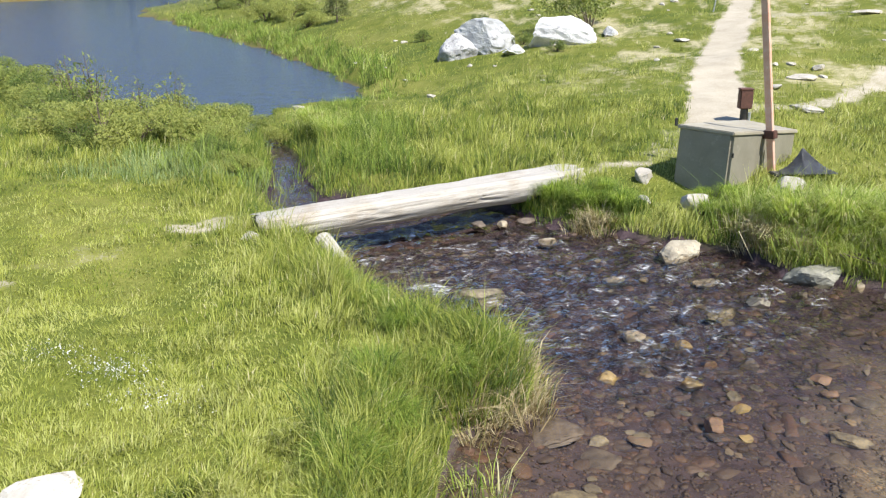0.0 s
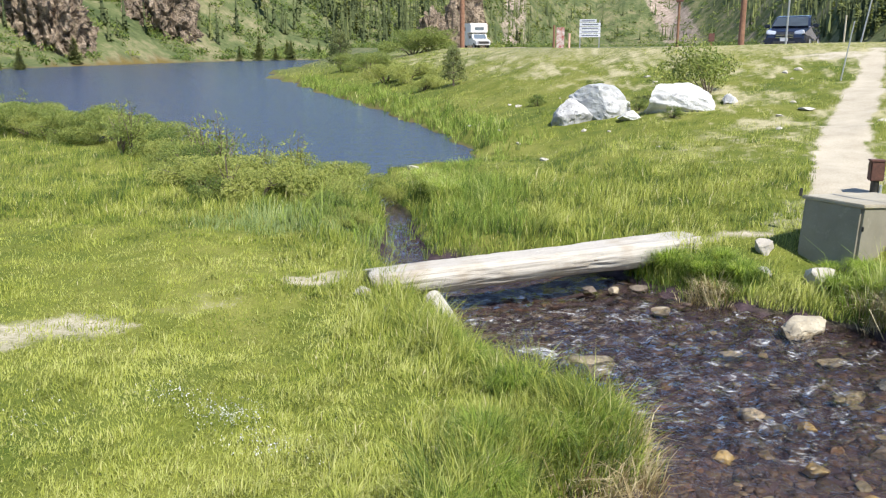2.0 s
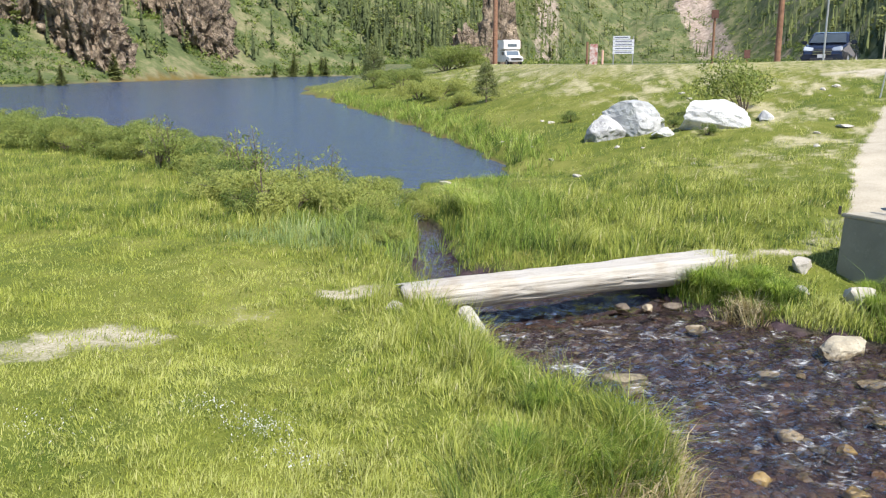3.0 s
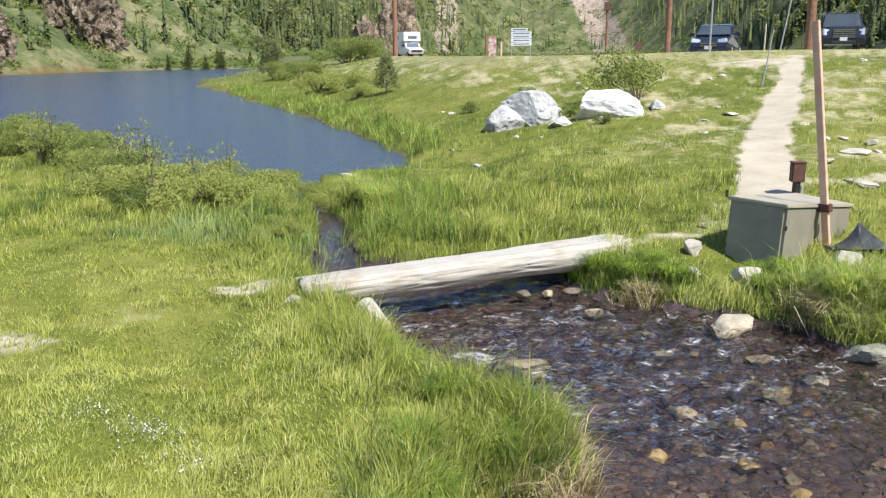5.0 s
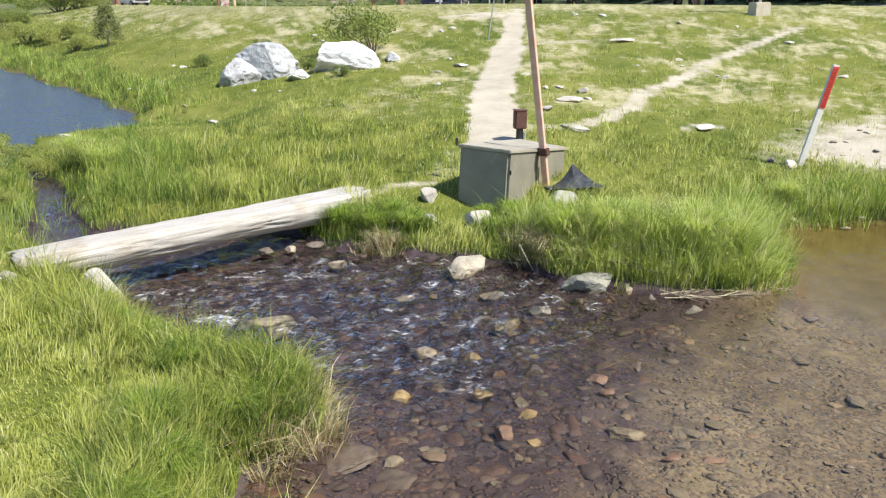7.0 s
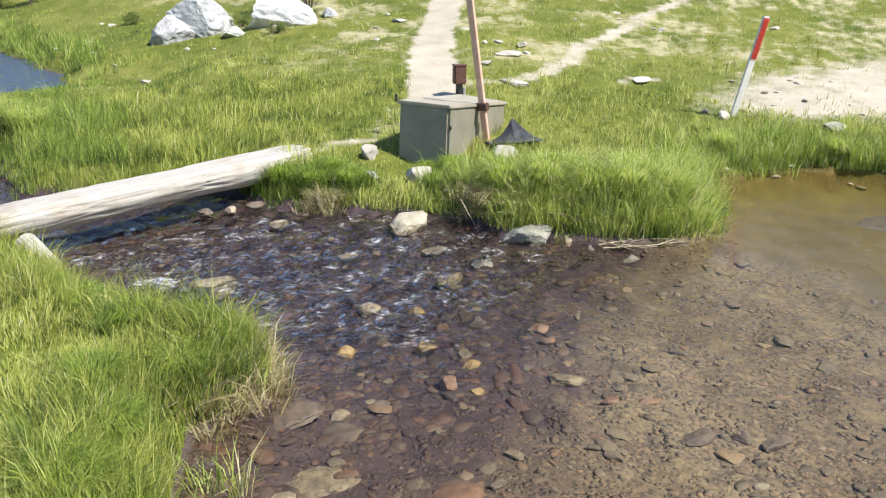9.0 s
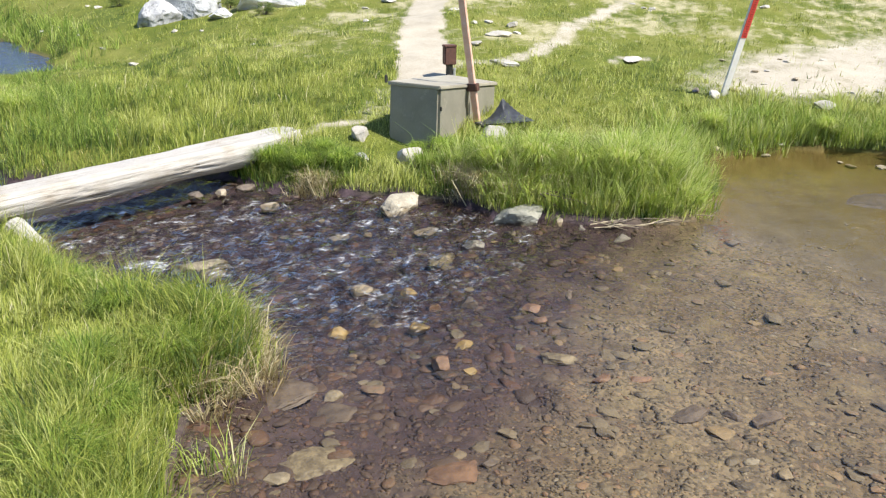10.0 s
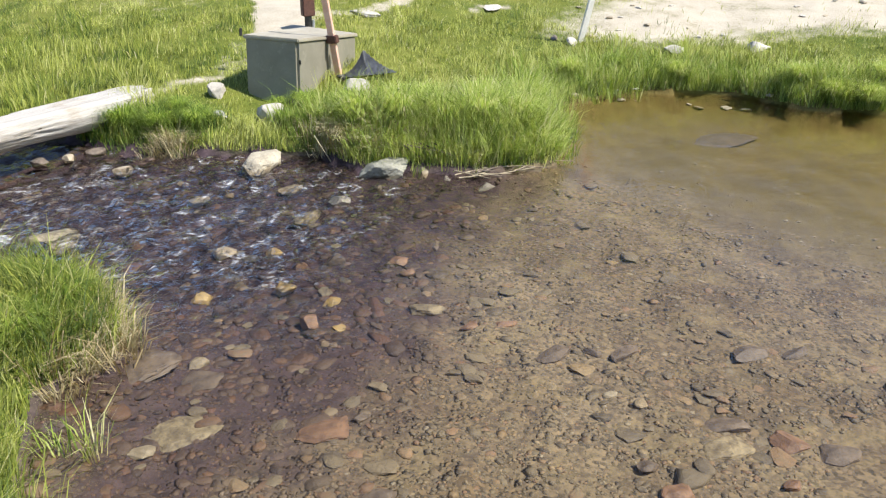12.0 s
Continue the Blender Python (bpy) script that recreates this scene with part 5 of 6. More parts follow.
def build_stake():
    base, top = Vector((3.515, 9.16, 0.30)), Vector((3.15, 9.16, 2.84))
    ob = thing("marker_stake", "tall faded orange wooden stake leaning beside the utility box", "stake", at=base)
    d = top - base
    m = d.to_track_quat("Z", "Y").to_matrix().to_4x4()
    bm = bmesh.new()
    bmesh.ops.create_cube(bm, size=1, matrix=m @ Matrix.Translation((0, 0, d.length / 2)) @ Matrix.Rotation(radians(35), 4, "Z") @ Matrix.Diagonal((0.085, 0.04, d.length, 1)))
    part("post", bm, PINK_WOOD, ob, bevel=0.004)
    bm = bmesh.new()
    bmesh.ops.create_cube(bm, size=1, matrix=m @ Matrix.Translation((0.0, 0, 0.56)) @ Matrix.Rotation(radians(35), 4, "Z") @ Matrix.Diagonal((0.15, 0.075, 0.09, 1)))
    part("bracket", bm, RUST_BROWN, ob, "rusty brown clamp", bevel=0.008)
    bm = bmesh.new()
    bmesh.ops.create_cube(bm, size=1, matrix=m @ Matrix.Translation((-0.055, 0.02, 0.22)) @ Matrix.Rotation(radians(35), 4, "Z") @ Matrix.Diagonal((0.03, 0.03, 0.42, 1)))
    part("brace", bm, RUST_BROWN, ob, "dark steel post behind the stake", bevel=0.004)


build_stake()


def build_flare():
    """The curled black rubber mat beside the box."""
    ob = thing("rubber_flap", "curled ribbed black rubber flap lying against the utility box", "rubber flap", at=(3.64, 9.05, gz(3.64, 9.05) + 0.04))
    bm = bmesh.new()
    nu, nv = 60, 8
    rows = []
    for i in range(nu + 1):
        u = i / nu
        row = []
        for j in range(nv + 1):
            v = j / nv
            x = -0.10 + 0.56 * u
            crest = 0.25 * (u / 0.42) ** 1.9 if u < 0.42 else 0.25 * ((1 - u) / 0.58) ** 1.25
            z = (1 - v) * crest + 0.03 + 0.004 * math.sin((u + 0.3 * v) * 70)
            y = -0.05 - 0.2 * v * v + 0.06 * (1 - v)
            row.append(bm.verts.new((x - 0.05 * v * (1 - u), y, z)))
        rows.append(row)
    fs = [bm.faces.new((rows[i][j], rows[i + 1][j], rows[i + 1][j + 1], rows[i][j + 1])) for i in range(nu) for j in range(nv)]
    bmesh.ops.solidify(bm, geom=fs, thickness=0.015)
    part("sheet", bm, FLAP_RUBBER, ob, "ribbed rubber sheet, sunlit sheen put into its grey", smoothed=True)
    part("foot", box(0.62, 0.2, 0.03, (0.1, -0.05, 0.0), (0, 0, 8)), BLACK_RUBBER, ob, bevel=0.01)


build_flare()


def build_brown_post():
    at = (3.93, 11.55, gz(3.93, 11.55))
    ob = thing("brown_post", "short rusty brown metal post with a boxy cap", "post", at=at)
    part("stem", rod((0, 0, -0.05), (0, 0, 0.3), 0.055, 0.05, 12), DARK_METAL, ob)
    part("cap", box(0.175, 0.14, 0.26, (0, 0, 0.30)), RUST_BROWN, ob, "rusty brown box cap", bevel=0.012)
    part("lid", box(0.185, 0.15, 0.025, (0, 0, 0.44)), RUST_BROWN, ob, bevel=0.006)
    part("pipe", rod((0.06, -0.05, -0.05), (0.06, -0.05, 0.12), 0.02), GREY_METAL, ob, "small grey pipe")


build_brown_post()


def build_red_stake():
    base, top = Vector((7.45, 9.84, gz(7.45, 9.84) - 0.05)), Vector((7.66, 9.64, 1.80))
    ob = thing("snow_marker", "leaning white marker stake with a red reflective top", "marker stake", at=base)
    d = top - base
    zc = d.normalized()
    xc = Vector((-0.25, 0.97, 0)).cross(zc).normalized()
    m = Matrix((xc, zc.cross(xc), zc)).transposed().to_4x4()

    def slab(z0, z1, w, t, off=0.0):
        bm = bmesh.new()
        bmesh.ops.create_cube(bm, size=1, matrix=m @ Matrix.Translation((0, off, (z0 + z1) / 2)) @ Matrix.Diagonal((w, t, z1 - z0, 1)))
        return bm

    part("post", slab(0, d.length, 0.125, 0.03), WHITE_PAINT, ob, bevel=0.004)
    part("reflector", slab(d.length * 0.60, d.length * 0.985, 0.11, 0.006, -0.019), RED_PAINT, ob, "red reflective panel")
    for k in range(16):
        z = d.length * (0.615 + 0.0225 * k)
        part("mark", slab(z, z + 0.012, 0.06, 0.003, -0.0235), RED_DARK, ob, "small dark bar of lettering")


build_red_stake()
dw = thing("driftwood", "thin straw-brown sticks washed up at the water's edge", "driftwood", at=(4.1, 6.25, 0.02))
dr = random.Random(77)
for k in range(22):
    x0, y0, a, ln = dr.uniform(-0.55, 0.5), dr.gauss(0, 0.07), dr.gauss(0.05, 0.45), dr.uniform(0.12, 0.42)
    part("stick", rod((x0, y0 + 0.1 * abs(x0), dr.uniform(0, 0.03)), (x0 + ln * math.cos(a), y0 + ln * math.sin(a), dr.uniform(0, 0.04)), 0.006, 0.003, 5), dr.choice((TWIG, TWIG, BARK)), dw)
twigs = thing("twig_heap", "dark twigs caught against the bank stone", "driftwood", at=(3.45, 6.75, 0.12))
for k in range(9):
    a, ln = dr.uniform(-0.9, 0.3), dr.uniform(0.2, 0.5)
    part("twig", rod((-0.2 + 0.3 * dr.random(), 0.05 * dr.random(), 0.12), (-0.1 + ln * math.cos(a), ln * math.sin(a) * 0.6, dr.uniform(-0.08, 0.08)), 0.007, 0.004, 5), BARK, twigs)


# ---- shrubs and trees ----
def leaf_cloud(centres, radii, n, size, seed, droop=0.3):
    """Small folded leaves through a set of lobes: vertices, faces and tints."""
    r = np.random.RandomState(seed)
    k = r.randint(0, len(centres), n)
    d = r.normal(0, 1, (n, 3))
    d /= np.linalg.norm(d, axis=1)[:, None]
    rad = r.uniform(0.45, 1.0, n) ** 0.6
    c = np.asarray(centres)[k] + d * rad[:, None] * np.asarray(radii)[k]
    u = r.normal(0, 1, (n, 3))
    u /= np.linalg.norm(u, axis=1)[:, None]
    u[:, 2] -= droop
    v = np.cross(u, r.normal(0, 1, (n, 3)))
    v /= np.linalg.norm(v, axis=1)[:, None] + 1e-6
    s = size * r.uniform(0.6, 1.4, n)[:, None]
    V = np.stack([c - u * s, c + v * s * 0.42, c + u * s, c - v * s * 0.42], 1)
    F = np.arange(n * 4).reshape(-1, 4)
    tint = np.clip(r.normal(0.5, 0.14, n) + 0.16 * r.normal(0, 1, len(centres))[k], 0, 1)
    return V.reshape(-1, 3), F, np.repeat(tint, 4)


def shrub(seed, w, h, leaves, size=0.035, bias=0.0):
    """A willow bush: stems from one foot and a ragged crown."""
    r = random.Random(seed)
    bm = bmesh.new()
    centres, radii = [], []
    for k in range(13):
        a, rr = r.uniform(0, 6.283), w / 2 * math.sqrt(r.uniform(0.02, 1))
        top = Vector((math.cos(a) * rr, math.sin(a) * rr, h * r.uniform(0.45, 0.95) * (1 - 0.35 * (rr / (w / 2)) ** 2)))
        midp = Vector((top.x * 0.4, top.y * 0.4, top.z * 0.55))
        rod((top.x * 0.1, top.y * 0.1, -0.05), midp, 0.014, 0.010, 5, bm)
        rod(midp, top, 0.010, 0.004, 5, bm)
        for _ in range(3):
            centres.append(top * r.uniform(0.72, 1.02) + Vector((r.gauss(0, 0.08), r.gauss(0, 0.08), r.gauss(0, 0.06) - 0.04)))
            radii.append((r.uniform(0.10, 0.2) * w, r.uniform(0.10, 0.2) * w, r.uniform(0.12, 0.22) * h))
    V, F, tint = leaf_cloud(centres, radii, leaves, size, seed)
    return bm, mesh_from("foliage", V, F, LEAF, {"tint": np.clip(tint + bias, 0, 1)})


def make_shrub(name, seed, w, h, leaves, label, size=0.035, bias=0.0):
    ob = thing(name, label, "shrub", "willow shrubs")
    bm, me = shrub(seed, w, h, leaves, size, bias)
    part("stem", bm, BARK, ob)
    lv = new("foliage", me)
    lv.parent = ob
    return ob


shrubs = [make_shrub("willow_shrub", 501, 2.0, 0.85, 15000, "low rounded grey-green willow shrub by the lake", 0.019, 0.02),
          make_shrub("willow_shrub", 502, 1.7, 0.8, 12000, "low yellow-green willow shrub by the lake", 0.019, 0.26),
          make_shrub("willow_shrub", 503, 1.2, 0.75, 7500, "low dark willow shrub by the stream", 0.018, -0.2)]
placed = [(-17.2, 22.2, 0, 1.25), (-13.9, 20.1, 1, 1.15), (-11.9, 19.1, 0, 1.15), (-16.3, 21.4, 0, 1.2), (-10.1, 17.9, 1, 1.0), (-14.9, 20.6, 0, 1.25), (-15.6, 22, 0, 1.1), (-12.9, 19.7, 0, 1.2), (-10.9, 18.7, 0, 1.1), (-9.4, 17.2, 0, 1.05), (-8.3, 16.2, 2, 1.0), (-19.8, 24.3, 0, 1.25), (-18.5, 22.5, 0, 1.1), (-7.6, 15.4, 1, 0.9), (-7.2, 14.4, 0, 0.9),
          (-6.6, 13.5, 2, 1.0), (-6.0, 12.5, 1, 0.9), (-5.2, 12.9, 1, 0.95), (-4.9, 11.9, 1, 0.85), (-5.6, 11.6, 2, 0.6), (-4.1, 12.3, 1, 0.85), (-3.6, 11.5, 1, 0.65), (-3.9, 13.4, 0, 0.7), (-3.3, 10.6, 2, 0.55), (-2.95, 10.1, 1, 0.4), (-3.3, 13.2, 1, 0.55), (-2.05, 12.9, 1, 0.42)]
first = {}
for x, y, k, s in placed:
    m = pose(x, y, gz(x, y), 0, 0, (x * 57) % 360)
    if k not in first:
        first[k] = shrubs[k]
        shrubs[k].matrix_world = m
    else:
        c = copy_thing(shrubs[k], m)
        c.scale = (s, s, s * 0.95)
boulder_bush = make_shrub("willow_shrub", 511, 2.7, 1.55, 4200, "tall airy green willow behind the pale boulders", 0.04, 0.05)
boulder_bush.matrix_world = pose(3.45, 22.9, gz(3.45, 22.9))
for x, y, s, k in ((1.55, 21.9, 0.45, 2), (-6.5, 35.5, 1.0, 1), (-8.3, 40.3, 1.5, 1), (-9.8, 42.5, 1.5, 1), (-14, 56, 1.8, 0), (-16.4, 60.5, 1.6, 0), (-14.0, 72, 2.9, 0), (-12.8, 73, 2.4, 0), (2.2, 19.9, 0.4, 2), (-1.2, 25.5, 0.5, 2), (0.5, 26, 0.5, 2)):
    c = copy_thing(shrubs[k], pose(x, y, gz(x, y), 0, 0, x * 33 % 360))
    c.scale = (s, s, s)

bare = make_shrub("bare_shrub", 531, 0.9, 0.75, 260, "bare twiggy shrub with pale brown stems", 0.02, 0.2)
bare.matrix_world = pose(-5.35, 11.9, gz(-5.35, 11.9))
twiggy = make_shrub("willow_sapling", 521, 0.7, 1.35, 330, "thin airy willow sapling above the shrubs", 0.035, 0.0)
twiggy.matrix_world = pose(-9.6, 16.6, gz(-9.6, 16.6))
for x, y, s in ((-6.6, 13.9, 1.0), (-7.0, 14.4, 0.9), (-6.1, 13.5, 1.05), (-10.1, 17.0, 1.0), (-16.3, 22.6, 1.1), (-4.6, 12.9, 0.8), (-5.3, 13.3, 0.7)):
    c = copy_thing(twiggy, pose(x, y, gz(x, y), 0, 0, x * 70 % 360))
    c.scale = (s, s, s)


def conifer_parts(seed, h, w, detail=1.0, bias=0.0):
    """Trunk and a crown of drooping boughs, each a fan of needle sprays."""
    r = np.random.RandomState(seed)
    bm = rod((0, 0, -0.2), (0, 0, h * 0.96), h * 0.018, h * 0.003, 8)
    V, F, T = [], [], []
    whorls = int(22 * detail)
    for i in range(whorls):
        s = i / whorls
        z, L = h * (0.07 + 0.9 * s), w / 2 * (1 - s) ** 0.8 * r.uniform(0.8, 1.15) + 0.03 * h
        for b in range(int(13 * detail)):
            a = r.uniform(0, 6.283)
            ln = L * r.uniform(0.6, 1.1)
            d = np.array([math.cos(a), math.sin(a), -0.28 + 0.5 * s])
            side = np.array([-math.sin(a), math.cos(a), 0])
            t = r.uniform(0.2, 0.8) + bias
            for q in range(5):
                c = np.array([0, 0, z + r.normal(0, 0.015 * h)]) + d * ln * (0.2 + 0.2 * q)
                e = ln * 0.2
                sp = side * e * r.uniform(0.7, 1.2)
                n0 = len(V)
                lift = np.array([0, 0, e * r.uniform(-0.5, 0.25)])
                V += [c - d * e, c + sp + lift, c + d * e * 1.1, c - sp + lift]
                F.append((n0, n0 + 1, n0 + 2, n0 + 3))
                T += [t] * 4
    return bm, mesh_from("crown", np.array(V), np.array(F), NEEDLE, {"tint": T})


def make_conifer(seed, h, w, label, group, bias=0.0):
    ob = thing("conifer", label, "tree", group)
    bm, me = conifer_parts(seed, h, w, 1.25 if bias else 1.0, bias)
    part("trunk", bm, BARK, ob)
    cr = new("crown", me)
    cr.parent = ob
    return ob


def bushy_pine(seed, h, w, label):
    """A young pine: leader, upswept limbs, and tufts of needles in uneven lobes."""
    r = random.Random(seed)
    ob = thing("young_pine", label, "tree", "trees on the bank")
    bm = rod((0, 0, -0.1), (0, 0, h * 0.95), h * 0.022, h * 0.005, 8)
    centres, radii = [], []
    for k in range(34):
        u = (k + 0.5) / 34
        z, a = h * (0.12 + 0.84 * u), k * 2.4 + r.uniform(-0.4, 0.4)
        reach = w / 2 * (1 - u) ** 0.55 * r.uniform(0.55, 1.05)
        top = Vector((math.cos(a) * reach, math.sin(a) * reach, z + 0.25 * reach))
        rod((0, 0, z - 0.1 * reach), top, h * 0.008, h * 0.003, 5, bm)
        centres.append(top * 0.92)
        radii.append((0.17 * w, 0.17 * w, 0.075 * h))
    part("trunk", bm, BARK, ob)
    V, F, tint = leaf_cloud(centres, radii, 4600, 0.019 * h, seed, -0.4)
    cr = new("crown", mesh_from("crown", V, F, NEEDLE, {"tint": np.clip(tint + 0.15, 0, 1)}))
    cr.parent = ob
    return ob


bushy_pine(601, 1.7, 1.2, "small bushy young pine on the grassy bank").matrix_world = pose(-5.0, 33.9, gz(-5.0, 33.9))
bushy_pine(602, 3.2, 2.5, "bushy grey-green pine at the lake's point").matrix_world = pose(-17.6, 61.5, gz(-17.6, 61.5))
pine = make_conifer(605, 1.9, 0.9, "slender dark spruce on the far shore", "trees on the far shore", 0.3)
pine.matrix_world = pose(-70.5, 98, gz(-70.5, 98)) @ Matrix.Diagonal((1.8, 1.8, 1.8, 1))
for x, y, s in ((-69.2, 96.5, 2.0), (-72, 96, 1.4), (-76, 119, 2.2), (-77, 121, 1.8), (-65.5, 158, 1.9), (-63.5, 163, 2.2), (-61, 166, 2.0), (-59, 170, 2.4), (-66, 170, 2.6), (-62, 176, 2.2), (-55.5, 178, 2.0)):
    c = copy_thing(pine, pose(x, y, gz(x, y) - 0.1, 0, 0, x * 40))
    c.scale = (s, s, s)
    tagged(c, "slender dark spruce on the far shore", group="trees on the far shore")


def build_forest():
    """Far conifers on the hillsides, joined."""
    r = np.random.RandomState(700)
    n = 20000
    az = r.uniform(-42, 42, n)
    rad = hill_foot(az) * (0.98 + 0.55 * r.uniform(0, 1, n) ** 1.3)
    x, y = rad * np.sin(np.radians(az)), rad * np.cos(np.radians(az))
    z = ground_z(x, y)
    m, ds, wet, beyond = masks(x, y)
    elev = np.degrees(np.arctan2(z - 2.5, rad))
    dens = np.interp(az, [-46, -27, -24, -20, -16, -10, -9, -6, 2, 4, 8, 10, 13, 16], [0.04, 0.05, 0.08, 0.13, 0.42, 0.75, 0.6, 0.45, 0.4, 0.2, 0.1, 0.2, 0.24, 0.6])
    dens = dens * np.clip(0.55 + 0.8 * wave(x, y, 40, 71), 0.05, 1)
    ok = (~wet) & (z > 3.2) & (elev < 6.0) & (r.uniform(0, 1, n) < dens) & (m["road"] < 0.1)
    x, y, z, rad, az = x[ok], y[ok], z[ok], rad[ok], az[ok]
    k = len(x)
    h = r.uniform(3.5, 11, k) * np.where(rad > 300, 0.95, 0.9) * np.interp(az, [-46, -20, 10, 15, 44], [0.7, 1.0, 0.9, 1.0, 1.0])
    w = h * r.uniform(0.17, 0.27, k)
    aspen = (r.uniform(0, 1, k) < np.interp(az, [-46, -24, -12, -8, 4, 10], [0.1, 0.1, 0.08, 0.6, 0.5, 0.12]))
    sprays = np.where(rad < 230, 48, np.where(rad < 400, 26, 16))
    own = np.repeat(np.arange(k), sprays)
    n = len(own)
    s = r.uniform(0, 1, n) ** 1.25
    ang = r.uniform(0, 6.283, n)
    prof = np.where(aspen[own], 0.25 + 0.9 * np.sin(np.pi * np.clip(0.1 + 0.85 * s, 0, 1)), (1.02 - s) ** 0.9)
    reach = w[own] * 0.5 * prof * r.uniform(0.45, 1.1, n)
    c = np.stack([x[own] + np.cos(ang) * reach * 0.6, y[own] + np.sin(ang) * reach * 0.6, z[own] + h[own] * (np.where(aspen[own], 0.2, 0.05) + 0.9 * s * np.where(aspen[own], 0.85, 1.0))], -1)
    d = np.stack([np.cos(ang), np.sin(ang), np.where(aspen[own], r.uniform(-0.6, 0.8, n), -0.55 + 0.9 * s)], -1) * (reach * 0.55 + 0.02 * h[own])[:, None]
    e = np.stack([-np.sin(ang), np.cos(ang), r.uniform(-0.5, 0.5, n)], -1) * (reach * np.where(aspen[own], 0.42, 0.26) + 0.010 * h[own])[:, None]
    drop = np.stack([np.zeros(n), np.zeros(n), -0.035 * h[own] * r.uniform(0.5, 1.6, n)], -1)
    V = np.stack([c - d, c + e + drop, c + d + drop * 0.5, c - e + drop], 1).reshape(-1, 3)
    F = np.arange(n * 4).reshape(-1, 4)
    # paler tints by bearing put haze and light on shaded slopes into the colour
    tint = np.clip(np.where(aspen, r.normal(0.85, 0.12, k), r.normal(0.3, 0.16, k) + 0.12 * smooth(-9, -6, az) + 0.16 * smooth(7, 10, az) * smooth(16, 13, az) - 0.15 * smooth(14, 17, az)), 0, 1)
    tints = np.repeat(tint[own], 4)
    # dense hearts of the crowns, tinted darker: the inner shade is in the colour
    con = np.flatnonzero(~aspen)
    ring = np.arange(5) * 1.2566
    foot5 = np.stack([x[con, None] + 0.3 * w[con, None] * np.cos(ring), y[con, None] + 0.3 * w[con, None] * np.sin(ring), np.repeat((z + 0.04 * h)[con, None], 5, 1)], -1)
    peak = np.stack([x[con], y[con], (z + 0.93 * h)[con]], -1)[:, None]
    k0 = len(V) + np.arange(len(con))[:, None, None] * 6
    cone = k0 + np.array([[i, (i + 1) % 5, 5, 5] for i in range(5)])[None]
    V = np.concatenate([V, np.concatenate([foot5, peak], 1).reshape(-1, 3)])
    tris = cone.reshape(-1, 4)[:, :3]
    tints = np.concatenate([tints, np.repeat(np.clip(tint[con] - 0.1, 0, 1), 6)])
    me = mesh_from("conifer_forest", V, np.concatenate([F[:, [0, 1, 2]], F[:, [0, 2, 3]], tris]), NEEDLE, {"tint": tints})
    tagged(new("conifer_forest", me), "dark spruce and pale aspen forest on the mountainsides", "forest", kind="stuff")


build_forest()


def build_brush():
    """Low bushes and herbs on the far slopes and shores, joined."""
    r = np.random.RandomState(720)
    n = 6500
    az = r.uniform(-42, 14, n)
    rad = hill_foot(az) * (0.9 + 0.6 * r.uniform(0, 1, n) ** 1.2)
    x, y = rad * np.sin(np.radians(az)), rad * np.cos(np.radians(az))
    z = ground_z(x, y)
    _, ds, wet, beyond = masks(x, y)
    ok = (~wet) & (z > 0.15) & (np.degrees(np.arctan2(z - 2.5, rad)) < 6) & (wave(x, y, 26, 73) > -0.35) & ((~beyond) | (rad > 150))
    x, y, z, rad = x[ok], y[ok], z[ok], rad[ok]
    k, per = len(x), 34
    own = np.repeat(np.arange(k), per)
    n = len(own)
    s = (r.uniform(0.4, 1.3, k) * np.clip(rad / 160, 0.7, 1.6))[own]
    c = np.stack([x[own] + r.normal(0, 0.6, n) * s, y[own] + r.normal(0, 0.6, n) * s, z[own] + np.abs(r.normal(0, 0.45, n)) * s], -1)
    u, v = r.normal(0, 0.11, (n, 3)) * s[:, None], r.normal(0, 0.11, (n, 3)) * s[:, None]
    V = np.stack([c - u, c + v, c + u, c - v], 1).reshape(-1, 3)
    tint = np.clip(r.normal(0.24, 0.17, k), 0, 1)
    me = mesh_from("hillside_brush", V, np.arange(n * 4).reshape(-1, 4), LEAF, {"tint": np.repeat(tint[own], 4)})
    tagged(new("hillside_brush", me), "low green brush on the far slopes and shores", "brush", kind="stuff")


build_brush()


def outcrop(x, y, sx, sy, h, seed, label):
    """A craggy rock face: a tall block broken by ledges and clefts."""
    r = random.Random(seed)
    bm = bmesh.new()
    bmesh.ops.create_icosphere(bm, subdivisions=6 if h > 9 else 5, radius=1)
    off = Vector((r.uniform(0, 90), r.uniform(0, 90), 0))
    for v in bm.verts:
        p = v.co.copy()
        q = Vector((p.x, p.y, p.z * 0.8))
        k = 0.9 + 0.40 * noise.noise(p * 1.4 + off) + 0.42 * (0.5 - abs(noise.noise(q * 3.4 + off))) + 0.10 * noise.ridged_multi_fractal(p * 2.6 + off, 0.8, 2.2, 5, 1.0, 2.0) + 0.10 * noise.noise(p * 17 + off) + 0.17 * noise.cell(Vector((q.x * 5, q.y * 5, q.z * 3)) + off) + 0.11 * noise.cell(q * 9 + off) + 0.06 * noise.cell(q * 19 + off)
        v.co = Vector((p.x * sx * k, p.y * sy * k, p.z * h * k + 0.05 * h * math.sin(p.z * 16 + 4 * noise.noise(p * 2))))
    me = bpy.data.meshes.new("rock_outcrop")
    bm.to_mesh(me)
    bm.free()
    me.materials.append(CLIFF)
    ob = new("rock_outcrop", me)
    ob.matrix_world = pose(x, y, gz(x, y), 0, 0, r.uniform(0, 180))
    tagged(ob, label, "rock", "rock outcrops")


outcrop(-84.5, 125, 6.8, 6, 10.5, 1, "reddish craggy cliff above the far shore")
